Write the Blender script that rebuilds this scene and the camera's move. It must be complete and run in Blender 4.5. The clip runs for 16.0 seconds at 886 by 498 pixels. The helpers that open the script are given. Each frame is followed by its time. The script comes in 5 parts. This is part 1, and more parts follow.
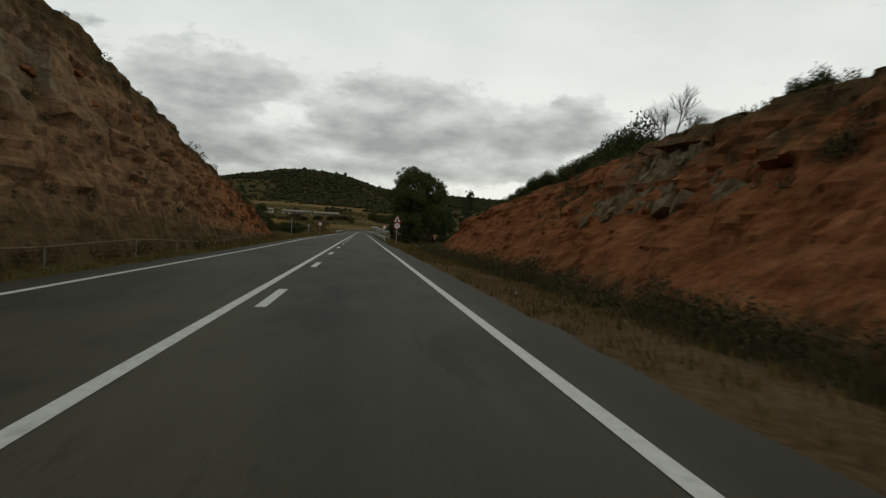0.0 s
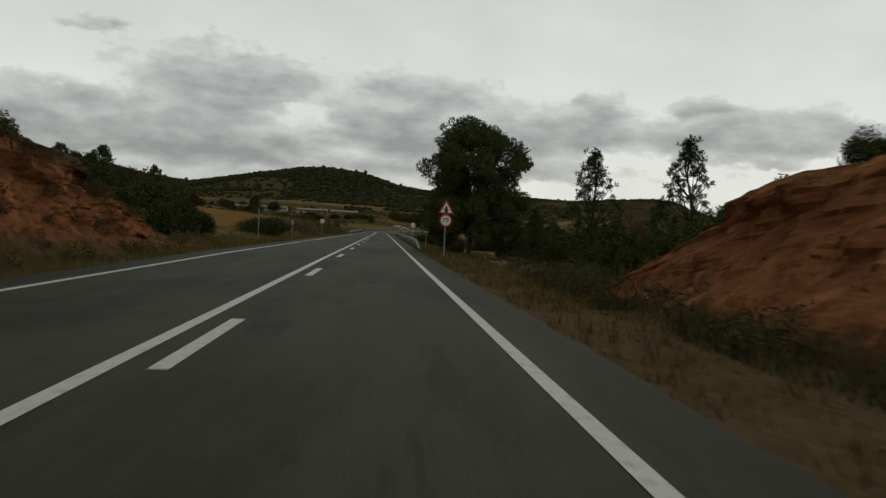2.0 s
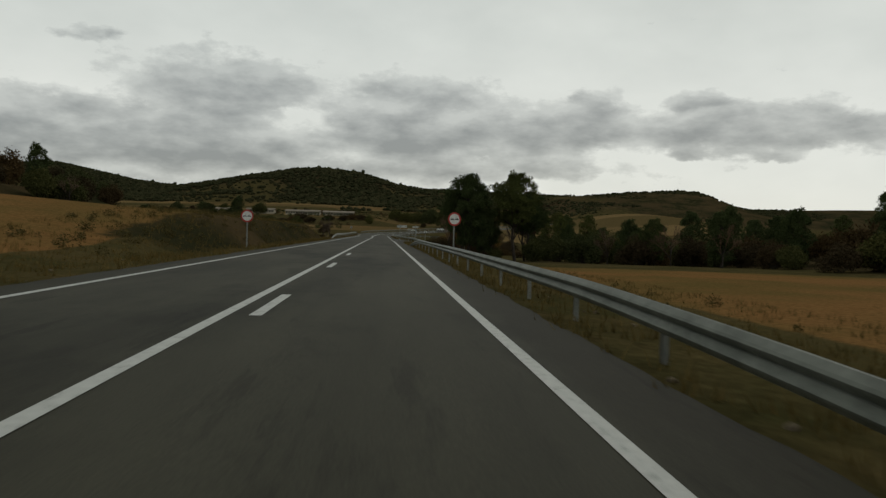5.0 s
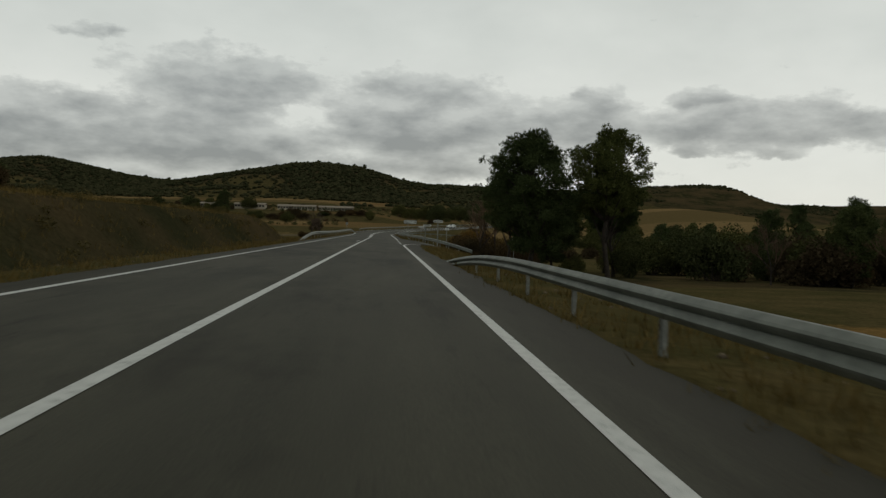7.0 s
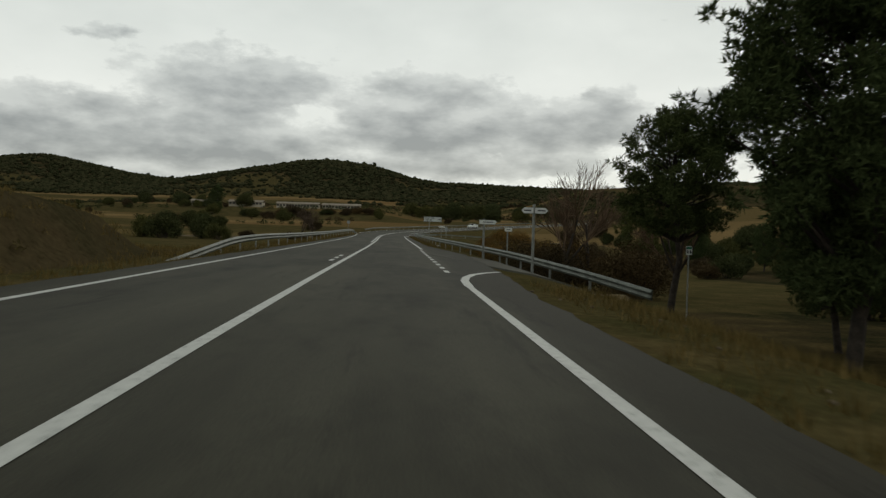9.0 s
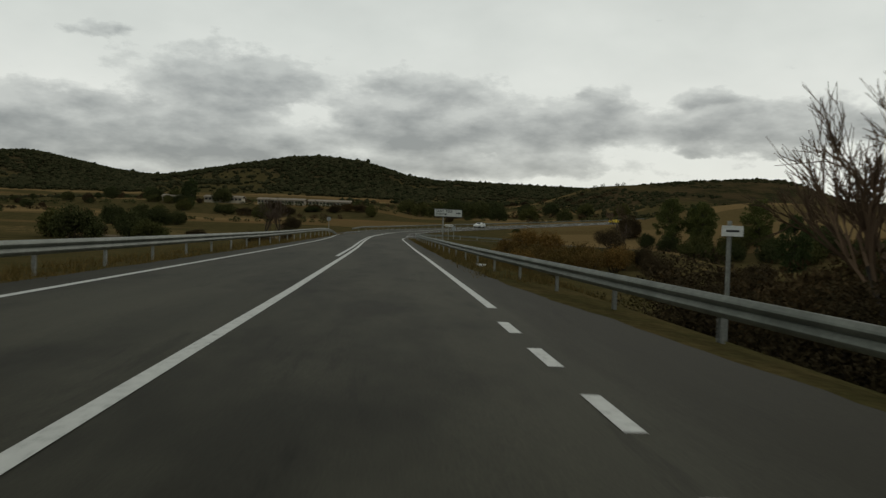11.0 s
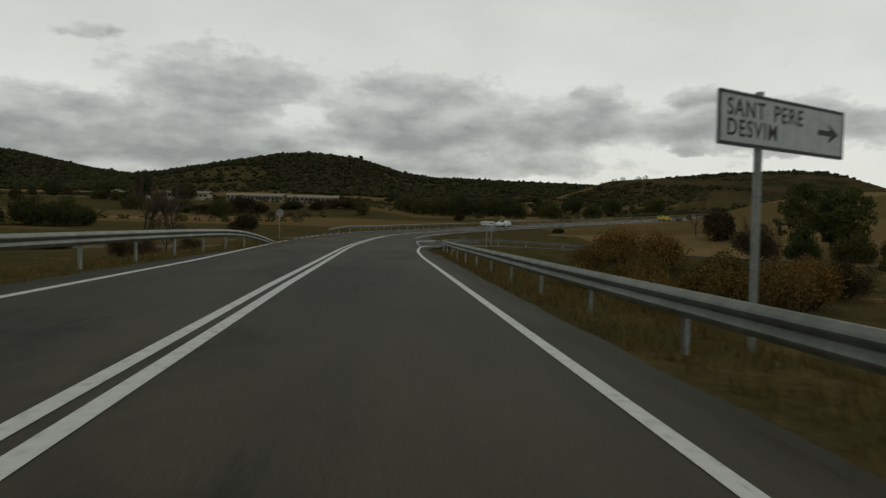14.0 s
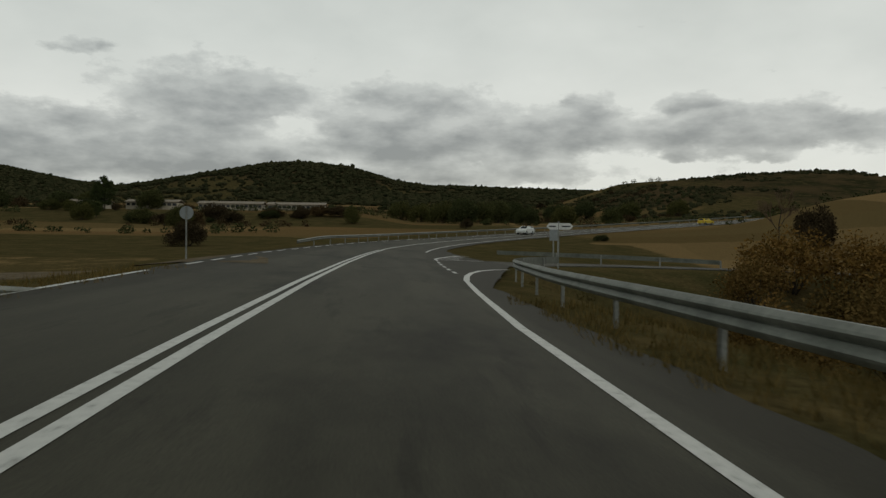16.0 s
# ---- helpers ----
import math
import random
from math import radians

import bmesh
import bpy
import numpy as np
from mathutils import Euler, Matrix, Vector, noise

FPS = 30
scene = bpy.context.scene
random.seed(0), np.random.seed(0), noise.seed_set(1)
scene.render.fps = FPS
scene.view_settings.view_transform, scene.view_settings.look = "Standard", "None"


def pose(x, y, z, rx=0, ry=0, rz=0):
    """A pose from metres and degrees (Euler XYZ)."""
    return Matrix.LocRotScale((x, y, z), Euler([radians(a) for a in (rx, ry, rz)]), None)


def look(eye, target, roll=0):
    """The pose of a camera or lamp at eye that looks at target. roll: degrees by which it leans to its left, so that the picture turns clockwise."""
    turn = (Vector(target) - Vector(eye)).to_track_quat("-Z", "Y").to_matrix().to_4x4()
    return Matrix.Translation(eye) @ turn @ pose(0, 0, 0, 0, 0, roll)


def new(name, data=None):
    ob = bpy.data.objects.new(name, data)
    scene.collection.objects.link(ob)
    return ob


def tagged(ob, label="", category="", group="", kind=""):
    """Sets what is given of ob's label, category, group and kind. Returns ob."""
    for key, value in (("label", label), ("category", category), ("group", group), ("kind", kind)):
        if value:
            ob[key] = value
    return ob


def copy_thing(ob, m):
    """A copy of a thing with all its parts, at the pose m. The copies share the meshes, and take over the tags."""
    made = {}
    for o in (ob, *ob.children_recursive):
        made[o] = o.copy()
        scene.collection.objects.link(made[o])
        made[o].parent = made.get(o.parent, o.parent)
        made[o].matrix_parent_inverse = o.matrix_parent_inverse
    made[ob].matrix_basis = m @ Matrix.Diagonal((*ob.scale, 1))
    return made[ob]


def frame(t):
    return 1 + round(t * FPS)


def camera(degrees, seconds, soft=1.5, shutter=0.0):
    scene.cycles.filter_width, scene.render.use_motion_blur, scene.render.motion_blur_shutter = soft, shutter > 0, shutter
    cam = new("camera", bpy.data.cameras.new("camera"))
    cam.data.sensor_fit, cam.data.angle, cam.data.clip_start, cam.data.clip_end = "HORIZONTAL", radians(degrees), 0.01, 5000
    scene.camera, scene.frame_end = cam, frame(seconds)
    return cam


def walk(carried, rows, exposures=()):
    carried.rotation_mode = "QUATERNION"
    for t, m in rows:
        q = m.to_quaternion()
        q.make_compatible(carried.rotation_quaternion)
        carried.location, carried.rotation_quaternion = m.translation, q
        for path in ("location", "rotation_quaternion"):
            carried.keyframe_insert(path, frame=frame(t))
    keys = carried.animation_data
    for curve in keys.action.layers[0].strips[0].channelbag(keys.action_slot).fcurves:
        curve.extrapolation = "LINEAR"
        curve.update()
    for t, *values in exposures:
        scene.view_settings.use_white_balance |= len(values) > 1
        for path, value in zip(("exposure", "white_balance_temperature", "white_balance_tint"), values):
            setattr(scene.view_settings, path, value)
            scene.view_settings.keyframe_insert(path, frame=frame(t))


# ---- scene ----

# ---------------------------------------------------------------- camera
cam = camera(59.0, 16.0, soft=1.4, shutter=0.16)
walk(cam, [
    (0.0, pose(-0.04, 0.00, 1.19, 88.98, -3.37, -5.93)),
    (0.5, pose(0.04, 11.25, 1.19, 88.95, -2.91, -5.53)),
    (1.0, pose(0.10, 22.15, 1.19, 88.88, -3.17, -5.26)),
    (1.5, pose(0.20, 32.88, 1.19, 88.89, -3.09, -4.85)),
    (2.0, pose(0.26, 42.88, 1.19, 88.83, -3.02, -4.39)),
    (2.5, pose(0.26, 52.89, 1.19, 88.79, -2.48, -4.10)),
    (3.0, pose(0.23, 62.72, 1.19, 88.74, -1.90, -4.09)),
    (3.5, pose(0.20, 72.50, 1.19, 88.83, -1.67, -4.29)),
    (4.0, pose(0.21, 81.40, 1.19, 88.78, -1.61, -4.48)),
    (6.5, pose(0.23, 133.79, 1.19, 89.00, -1.36, -4.16)),
    (7, pose(0.23, 144.67, 1.19, 88.65, -1.51, -4.21)),
    (7.5, pose(0.23, 155.53, 1.19, 88.84, -1.45, -4.12)),
    (8, pose(0.20, 166.06, 1.19, 88.81, -1.63, -3.89)),
    (8.5, pose(0.09, 176.58, 1.19, 88.86, -1.46, -3.68)),
    (9, pose(0.01, 186.50, 1.19, 88.65, -1.57, -3.46)),
    (11.5, pose(-0.01, 231.67, 1.19, 88.62, -1.79, -3.93)),
    (12.0, pose(-0.08, 240.80, 1.19, 88.67, -1.77, -3.86)),
    (12.5, pose(-0.19, 249.90, 1.19, 88.59, -1.49, -3.76)),
    (13.0, pose(-0.24, 258.87, 1.19, 88.40, -0.73, -3.83)),
    (13.5, pose(-0.25, 267.72, 1.19, 89.00, -1.25, -4.13)),
    (14.0, pose(-0.27, 276.47, 1.19, 88.63, -1.35, -4.29)),
    (14.5, pose(-0.30, 285.12, 1.19, 88.88, -0.86, -4.47)),
    (15.0, pose(-0.34, 293.39, 1.19, 89.19, -1.13, -4.54)),
    (15.5, pose(-0.38, 301.35, 1.19, 89.10, -0.91, -4.62)),
    (16.0, pose(-0.40, 308.97, 1.19, 89.31, -0.46, -4.77)),
], exposures=[(t, e - 0.13, 6760, 8.0) for t, e in ((0.0, 0.22), (1.0, 0.17), (1.5, 0.08), (2.5, 0.0), (3.0, 0.02), (3.5, 0.06), (4.0, 0.05), (6.5, -0.03), (8.0, 0.0), (8.5, 0.12), (9.0, 0.20), (11.5, 0.02), (16.0, -0.03))])

# ---------------------------------------------------------------- sky and sun
CLOUDS = [  # azimuth, elevation of the base, half width, height (degrees), weight
    (-22.6, 4.2, 7.0, 3.3, 1.05), (-22.1, 7.5, 5.2, 1.6, 0.55), (-10.9, 8.0, 7.9, 3.8, 0.8), (-11.3, 4.2, 7.4, 3.6, 1.1),
    (0.7, 5.7, 6.0, 3.2, 1.1), (3.1, 9.1, 4.5, 2.2, 0.85), (11.0, 6.0, 5.6, 3.4, 1.0), (15.1, 8.4, 2.4, 2.0, 0.7),
    (6.5, 3.9, 12.0, 2.0, 0.75), (25.2, 6.2, 9.3, 2.8, 1.05), (22.2, 8.9, 2.2, 1.1, 0.6), (-20.4, 11.9, 2.4, 1.2, 0.5),
    (21.7, 5.6, 1.8, 0.6, 0.55), (27.7, 5.6, 1.6, 0.5, 0.55), (-31.0, 4.1, 5.0, 4.0, 1.0), (41.0, 5.3, 7.0, 2.9, 1.0),
    (-12.0, 1.5, 20.0, 3.2, 0.6), (-6.0, 6.6, 2.2, 2.4, -0.42), (-3.8, 4.6, 2.2, 1.8, -0.4),
]
world = bpy.data.worlds.new("overcast_sky")
scene.world = world
world.use_nodes = True
wt = world.node_tree
wt.nodes.clear()


class Net:
    """Short hand for node trees."""

    def __init__(self, tree):
        self.t = tree

    def node(self, kind, **kw):
        n = self.t.nodes.new(kind)
        for k, v in kw.items():
            if k == "blend":
                n.blend_type = v
            elif k == "op":
                n.operation = v
            elif k == "dtype":
                n.data_type = v
            elif k == "feature":
                n.feature = v
        return n

    def put(self, sock, v):
        if isinstance(v, (int, float)):
            sock.default_value = v
        elif isinstance(v, tuple):
            sock.default_value = v if len(v) == len(sock.default_value) else (*v, 1.0)
        else:
            self.t.links.new(v, sock)

    def math(self, op, a, b=0.0, c=0.0):
        n = self.node("ShaderNodeMath", op=op)
        self.put(n.inputs[0], a), self.put(n.inputs[1], b), self.put(n.inputs[2], c)
        return n.outputs[0]

    def mix(self, fac, a, b, blend="MIX"):
        n = self.node("ShaderNodeMix", dtype="RGBA", blend=blend)
        self.put(n.inputs[0], fac), self.put(n.inputs[6], a), self.put(n.inputs[7], b)
        return n.outputs[2]

    def noise(self, vec, scale, detail=4.0, rough=0.55):
        n = self.node("ShaderNodeTexNoise")
        self.put(n.inputs["Vector"], vec)
        n.inputs["Scale"].default_value, n.inputs["Detail"].default_value, n.inputs["Roughness"].default_value = scale, detail, rough
        return n

    def ramp(self, fac, stops):
        n = self.node("ShaderNodeValToRGB")
        while len(n.color_ramp.elements) < len(stops):
            n.color_ramp.elements.new(0.5)
        for e, (p, c) in zip(n.color_ramp.elements, stops):
            e.position, e.color = p, (c if isinstance(c, tuple) else (c, c, c)) + (1.0,)
        self.put(n.inputs[0], fac)
        return n.outputs[0]

    def comb(self, x, y, z=0.0):
        n = self.node("ShaderNodeCombineXYZ")
        self.put(n.inputs[0], x), self.put(n.inputs[1], y), self.put(n.inputs[2], z)
        return n.outputs[0]

    def split(self, v):
        n = self.node("ShaderNodeSeparateXYZ")
        self.put(n.inputs[0], v)
        return n.outputs


def build_sky():
    n = Net(wt)
    sky = n.node("ShaderNodeTexSky")
    sky.sky_type, sky.sun_disc = "NISHITA", False
    sky.sun_elevation, sky.sun_rotation = radians(38), radians(25)
    way = n.node("ShaderNodeTexCoord").outputs["Generated"]
    x, y, z = n.split(way)
    az = n.math("MULTIPLY", n.math("ARCTAN2", x, y), 57.2958)
    el = n.math("MULTIPLY", n.math("ARCSINE", z), 57.2958)
    flat = n.comb(az, n.math("MULTIPLY", el, 1.9), 0.0)
    wx, wy, _ = n.split(n.noise(flat, 0.22, 5, 0.55).outputs["Color"])
    a2 = n.math("ADD", az, n.math("MULTIPLY", n.math("SUBTRACT", wx, 0.5), 6.0))
    e2 = n.math("ADD", el, n.math("MULTIPLY", n.math("SUBTRACT", wy, 0.5), 2.2))
    total, raised = 0.0, 0.0
    for ca, ce, ra, h, k in CLOUDS:
        u = n.math("DIVIDE", n.math("SUBTRACT", a2, ca), ra)
        w = n.math("DIVIDE", n.math("SUBTRACT", e2, ce), h)
        v = n.math("SUBTRACT", w, 0.42)
        v = n.math("MAXIMUM", n.math("MULTIPLY", v, 1.45), n.math("MULTIPLY", v, -2.1))
        r2 = n.math("ADD", n.math("MULTIPLY", u, u), n.math("MULTIPLY", v, v))
        g = n.math("MULTIPLY", n.math("POWER", 2.718, n.math("MULTIPLY", n.math("POWER", r2, 1.5), -1.0)), k)
        total = n.math("ADD", total, g)
        raised = n.math("ADD", raised, n.math("MULTIPLY", g, w))
    puff = n.math("SUBTRACT", n.noise(flat, 0.34, 9, 0.64).outputs["Fac"], 0.5)
    lump = n.math("SUBTRACT", n.noise(n.comb(az, n.math("MULTIPLY", el, 2.4), 7.0), 0.3, 7, 0.55).outputs["Fac"], 0.5)
    soft = n.math("SUBTRACT", n.noise(flat, 0.11, 4, 0.5).outputs["Fac"], 0.5)
    dens = n.math("ADD", total, n.math("MULTIPLY", puff, 1.5))
    body = n.ramp(dens, [(0.24, 0.0), (0.37, 0.45), (0.56, 0.85), (0.9, 1.0)])
    tall = n.math("DIVIDE", raised, n.math("MAXIMUM", total, 0.08))
    under = n.math("SUBTRACT", n.math("MULTIPLY", n.math("MINIMUM", total, 1.1), 0.85), n.math("MULTIPLY", tall, 0.5))
    dark = n.ramp(n.math("ADD", under, n.math("MULTIPLY", lump, 2.3)), [(0.0, 0.0), (0.45, 0.5), (1.0, 1.0)])
    clear = n.mix(n.math("ADD", 0.5, n.math("MULTIPLY", soft, 1.6)), (0.70, 0.73, 0.715), (0.86, 0.885, 0.865))
    grey = n.mix(dark, (0.56, 0.585, 0.580), (0.285, 0.303, 0.310))
    cloud = n.mix(body, clear, grey)
    veil = n.ramp(n.math("DIVIDE", el, 40.0), [(0.0, (1.0, 1.0, 1.0)), (0.22, (0.98, 0.985, 0.985)), (0.34, (0.88, 0.90, 0.90)), (0.55, (0.76, 0.79, 0.79)), (1.0, (0.46, 0.49, 0.50))])
    cloud = n.mix(1.0, cloud, veil, "MULTIPLY")
    sky_dim = n.mix(1.0, sky.outputs[0], (0.1, 0.1, 0.1, 1.0), "MULTIPLY")
    both = n.mix(0.94, sky_dim, cloud)
    bg = n.node("ShaderNodeBackground")
    n.put(bg.inputs[0], both)
    bg.inputs[1].default_value = 1.0
    out = n.node("ShaderNodeOutputWorld")
    wt.links.new(bg.outputs[0], out.inputs[0])


build_sky()
sun = new("sun", bpy.data.lights.new("sun", "SUN"))
sun.data.energy, sun.data.angle, sun.data.color = 0.5, radians(25), (1.0, 0.97, 0.92)
sun.matrix_world = look((0, 0, 0), (-math.sin(radians(25)) * 0.79, -math.cos(radians(25)) * 0.79, -0.62))

# ---------------------------------------------------------------- materials


def material(name, build, rough=0.9, bump=0.0, bump_scale=8.0, metal=0.0, spec=0.3):
    m = bpy.data.materials.new(name)
    m.use_nodes = True
    t = m.node_tree
    t.nodes.clear()
    n = Net(t)
    out, bsdf = n.node("ShaderNodeOutputMaterial"), n.node("ShaderNodeBsdfPrincipled")
    t.links.new(bsdf.outputs[0], out.inputs[0])
    bsdf.inputs["Metallic"].default_value = metal
    bsdf.inputs["Specular IOR Level"].default_value = spec
    n.pos = n.node("ShaderNodeTexCoord").outputs["Object"]
    n.world = n.node("ShaderNodeNewGeometry").outputs["Position"]
    col = build(n)
    n.put(bsdf.inputs["Base Color"], col)
    n.put(bsdf.inputs["Roughness"], rough)
    if bump:
        b = n.node("ShaderNodeBump")
        b.inputs["Strength"].default_value, b.inputs["Distance"].default_value = min(1.0, bump * 8), bump
        n.put(b.inputs["Height"], n.noise(n.world, bump_scale, 6, 0.65).outputs["Fac"])
        t.links.new(b.outputs[0], bsdf.inputs["Normal"])
    return m


def two_tone(a, b, scale, fine=30.0, lo=0.35, hi=0.65):
    def build(n):
        f = n.ramp(n.noise(n.world, scale, 6, 0.6).outputs["Fac"], [(lo, 0.0), (hi, 1.0)])
        base = n.mix(f, a, b)
        g = n.ramp(n.noise(n.world, fine, 3, 0.6).outputs["Fac"], [(0.3, 0.75), (0.7, 1.2)])
        return n.mix(1.0, base, g, "MULTIPLY")
    return build


def asphalt_build(n):
    x, y, _ = n.split(n.world)
    long = n.comb(n.math("MULTIPLY", x, 1.0), n.math("MULTIPLY", y, 0.12), 0.0)
    big = n.ramp(n.noise(long, 0.55, 5, 0.6).outputs["Fac"], [(0.34, (0.0350, 0.0335, 0.0235)), (0.64, (0.0580, 0.0550, 0.0385))])
    tar = n.ramp(n.noise(n.comb(n.math("MULTIPLY", x, 0.8), n.math("MULTIPLY", y, 0.3), 3.0), 0.5, 4, 0.7).outputs["Fac"], [(0.50, 1.0), (0.68, 0.55)])
    grit = n.ramp(n.noise(n.world, 55.0, 3, 0.7).outputs["Fac"], [(0.3, 0.65), (0.7, 1.35)])
    side = n.node("ShaderNodeAttribute")
    side.attribute_name = "shoulder"
    dirty = n.ramp(n.math("ADD", side.outputs["Fac"], n.math("MULTIPLY", n.math("SUBTRACT", n.noise(long, 1.6, 5, 0.65).outputs["Fac"], 0.5), 1.3)), [(0.35, 0.0), (0.8, 0.85)])
    big = n.mix(dirty, n.mix(1.0, big, tar, "MULTIPLY"), (0.0290, 0.0265, 0.0175))
    seam = n.ramp(n.noise(n.comb(n.math("MULTIPLY", x, 2.2), n.math("MULTIPLY", y, 0.22), 9.0), 0.8, 6, 0.7).outputs["Fac"], [(0.58, 1.0), (0.66, 0.72)])
    return n.mix(1.0, n.mix(1.0, big, seam, "MULTIPLY"), grit, "MULTIPLY")


def paint_build(n):
    wear = n.ramp(n.noise(n.world, 9.0, 6, 0.7).outputs["Fac"], [(0.30, (0.20, 0.20, 0.18)), (0.44, (0.44, 0.44, 0.41)), (0.7, (0.54, 0.54, 0.50))])
    return wear


def ground_build(n):
    zone = n.node("ShaderNodeAttribute")
    zone.attribute_name = "zone"
    r, g, b = n.split(zone.outputs["Color"])
    p = n.noise(n.world, 0.35, 6, 0.65).outputs["Fac"]
    q = n.noise(n.world, 0.06, 5, 0.6).outputs["Fac"]
    grass = n.mix(n.ramp(p, [(0.38, 0.0), (0.62, 1.0)]), (0.082, 0.062, 0.027), (0.050, 0.045, 0.018))
    near_field = n.mix(n.ramp(q, [(0.4, 0.0), (0.6, 1.0)]), (0.190, 0.100, 0.038), (0.125, 0.085, 0.030))
    wx, wy, _ = n.split(n.world)
    plot = n.node("ShaderNodeTexVoronoi")
    n.put(plot.inputs["Vector"], n.comb(n.math("MULTIPLY", wx, 0.018), n.math("ADD", n.math("MULTIPLY", wy, 0.05), n.math("MULTIPLY", q, 0.5)), 0.0))
    plot.inputs["Scale"].default_value = 1.0
    far_field = n.ramp(n.split(plot.outputs["Color"])[0], [(0.15, (0.170, 0.115, 0.052)), (0.4, (0.098, 0.070, 0.030)), (0.6, (0.150, 0.092, 0.040)), (0.85, (0.108, 0.078, 0.034))])
    field = n.mix(n.ramp(n.math("MULTIPLY", wy, 0.001), [(0.30, 0.0), (0.34, 1.0)]), near_field, far_field)
    soil = n.mix(n.ramp(p, [(0.35, 0.0), (0.65, 1.0)]), (0.078, 0.050, 0.026), (0.104, 0.070, 0.039))
    scrub = n.mix(n.ramp(q, [(0.4, 0.0), (0.6, 1.0)]), (0.028, 0.027, 0.013), (0.066, 0.047, 0.024))
    def edge(f):
        return n.ramp(n.math("ADD", f, n.math("MULTIPLY", n.math("SUBTRACT", p, 0.5), 0.9)), [(0.42, 0.0), (0.58, 1.0)])
    c = n.mix(edge(r), grass, field)
    c = n.mix(edge(b), c, scrub)
    c = n.mix(edge(g), c, soil)
    tuft = n.ramp(n.noise(n.world, 5.0, 5, 0.7).outputs["Fac"], [(0.3, 0.6), (0.7, 1.35)])
    return n.mix(1.0, c, tuft, "MULTIPLY")


def rock_build(n):
    x, y, z = n.split(n.world)
    dip = n.math("ADD", z, n.math("MULTIPLY", y, 0.03))
    lay = n.comb(n.math("MULTIPLY", x, 0.25), n.math("MULTIPLY", y, 0.25), n.math("MULTIPLY", dip, 2.2))
    f = n.noise(lay, 1.0, 6, 0.62).outputs["Fac"]
    f2 = n.noise(n.world, 1.1, 7, 0.68).outputs["Fac"]
    band = n.ramp(n.mix(0.7, f, f2), [(0.28, (0.125, 0.046, 0.021)), (0.45, (0.205, 0.078, 0.034)), (0.6, (0.255, 0.110, 0.050)), (0.78, (0.310, 0.178, 0.096))])
    mask = n.node("ShaderNodeAttribute")
    mask.attribute_name = "zone"
    r, g, b = n.split(mask.outputs["Color"])
    p = n.noise(n.world, 0.8, 6, 0.7).outputs["Fac"]
    grey = n.mix(n.ramp(n.noise(n.world, 1.7, 6, 0.7).outputs["Fac"], [(0.35, 0.0), (0.65, 1.0)]), (0.120, 0.098, 0.064), (0.215, 0.178, 0.120))
    dead = n.mix(n.ramp(p, [(0.35, 0.0), (0.65, 1.0)]), (0.105, 0.066, 0.034), (0.066, 0.048, 0.024))
    def edge(v):
        return n.ramp(n.math("ADD", v, n.math("MULTIPLY", n.math("SUBTRACT", p, 0.5), 1.6)), [(0.35, 0.0), (0.75, 0.9)])
    brown = n.ramp(f, [(0.28, (0.090, 0.055, 0.031)), (0.45, (0.158, 0.092, 0.049)), (0.6, (0.205, 0.122, 0.064)), (0.78, (0.245, 0.168, 0.102))])
    band = n.mix(b, band, brown)
    c = n.mix(edge(r), band, grey)
    c = n.mix(edge(g), c, dead)
    stain = n.ramp(n.noise(n.comb(n.math("MULTIPLY", x, 1.5), n.math("MULTIPLY", y, 1.5), n.math("MULTIPLY", z, 0.3)), 1.0, 5, 0.7).outputs["Fac"], [(0.35, 0.65), (0.65, 1.15)])
    seam = n.comb(n.math("MULTIPLY", x, 0.6), n.math("MULTIPLY", y, 0.6), n.math("MULTIPLY", dip, 7.0))
    crack = n.ramp(n.noise(seam, 1.0, 5, 0.65).outputs["Fac"], [(0.34, 0.55), (0.44, 1.0), (0.62, 1.08)])
    crack = n.mix(n.math("ADD", 0.35, n.math("MULTIPLY", b, 0.65)), (1.0, 1.0, 1.0), crack)
    grit = n.ramp(n.noise(n.world, 9.0, 5, 0.7).outputs["Fac"], [(0.3, 0.82), (0.7, 1.18)])
    moss = n.ramp(n.math("ADD", n.noise(n.world, 2.6, 6, 0.72).outputs["Fac"], n.math("MULTIPLY", g, 0.16)), [(0.56, 0.0), (0.68, 0.6)])
    c = n.mix(moss, c, (0.075, 0.057, 0.027))
    return n.mix(1.0, n.mix(1.0, n.mix(1.0, c, stain, "MULTIPLY"), crack, "MULTIPLY"), grit, "MULTIPLY")


def leaf_build(a, b):
    def build(n):
        info = n.node("ShaderNodeNewGeometry").outputs["Random Per Island"]
        own = n.node("ShaderNodeObjectInfo").outputs["Random"]
        tone = n.ramp(own, [(0.0, (0.78, 0.82, 0.80)), (0.5, (1.0, 1.0, 1.0)), (1.0, (1.42, 1.25, 1.0))])
        return n.mix(1.0, n.mix(info, a, b), tone, "MULTIPLY")
    return build


def plain(c):
    return lambda n: n.mix(n.ramp(n.noise(n.pos, 6.0, 5, 0.6).outputs["Fac"], [(0.35, 0.0), (0.65, 1.0)]), tuple(v * 0.86 for v in c), tuple(min(1, v * 1.08) for v in c))


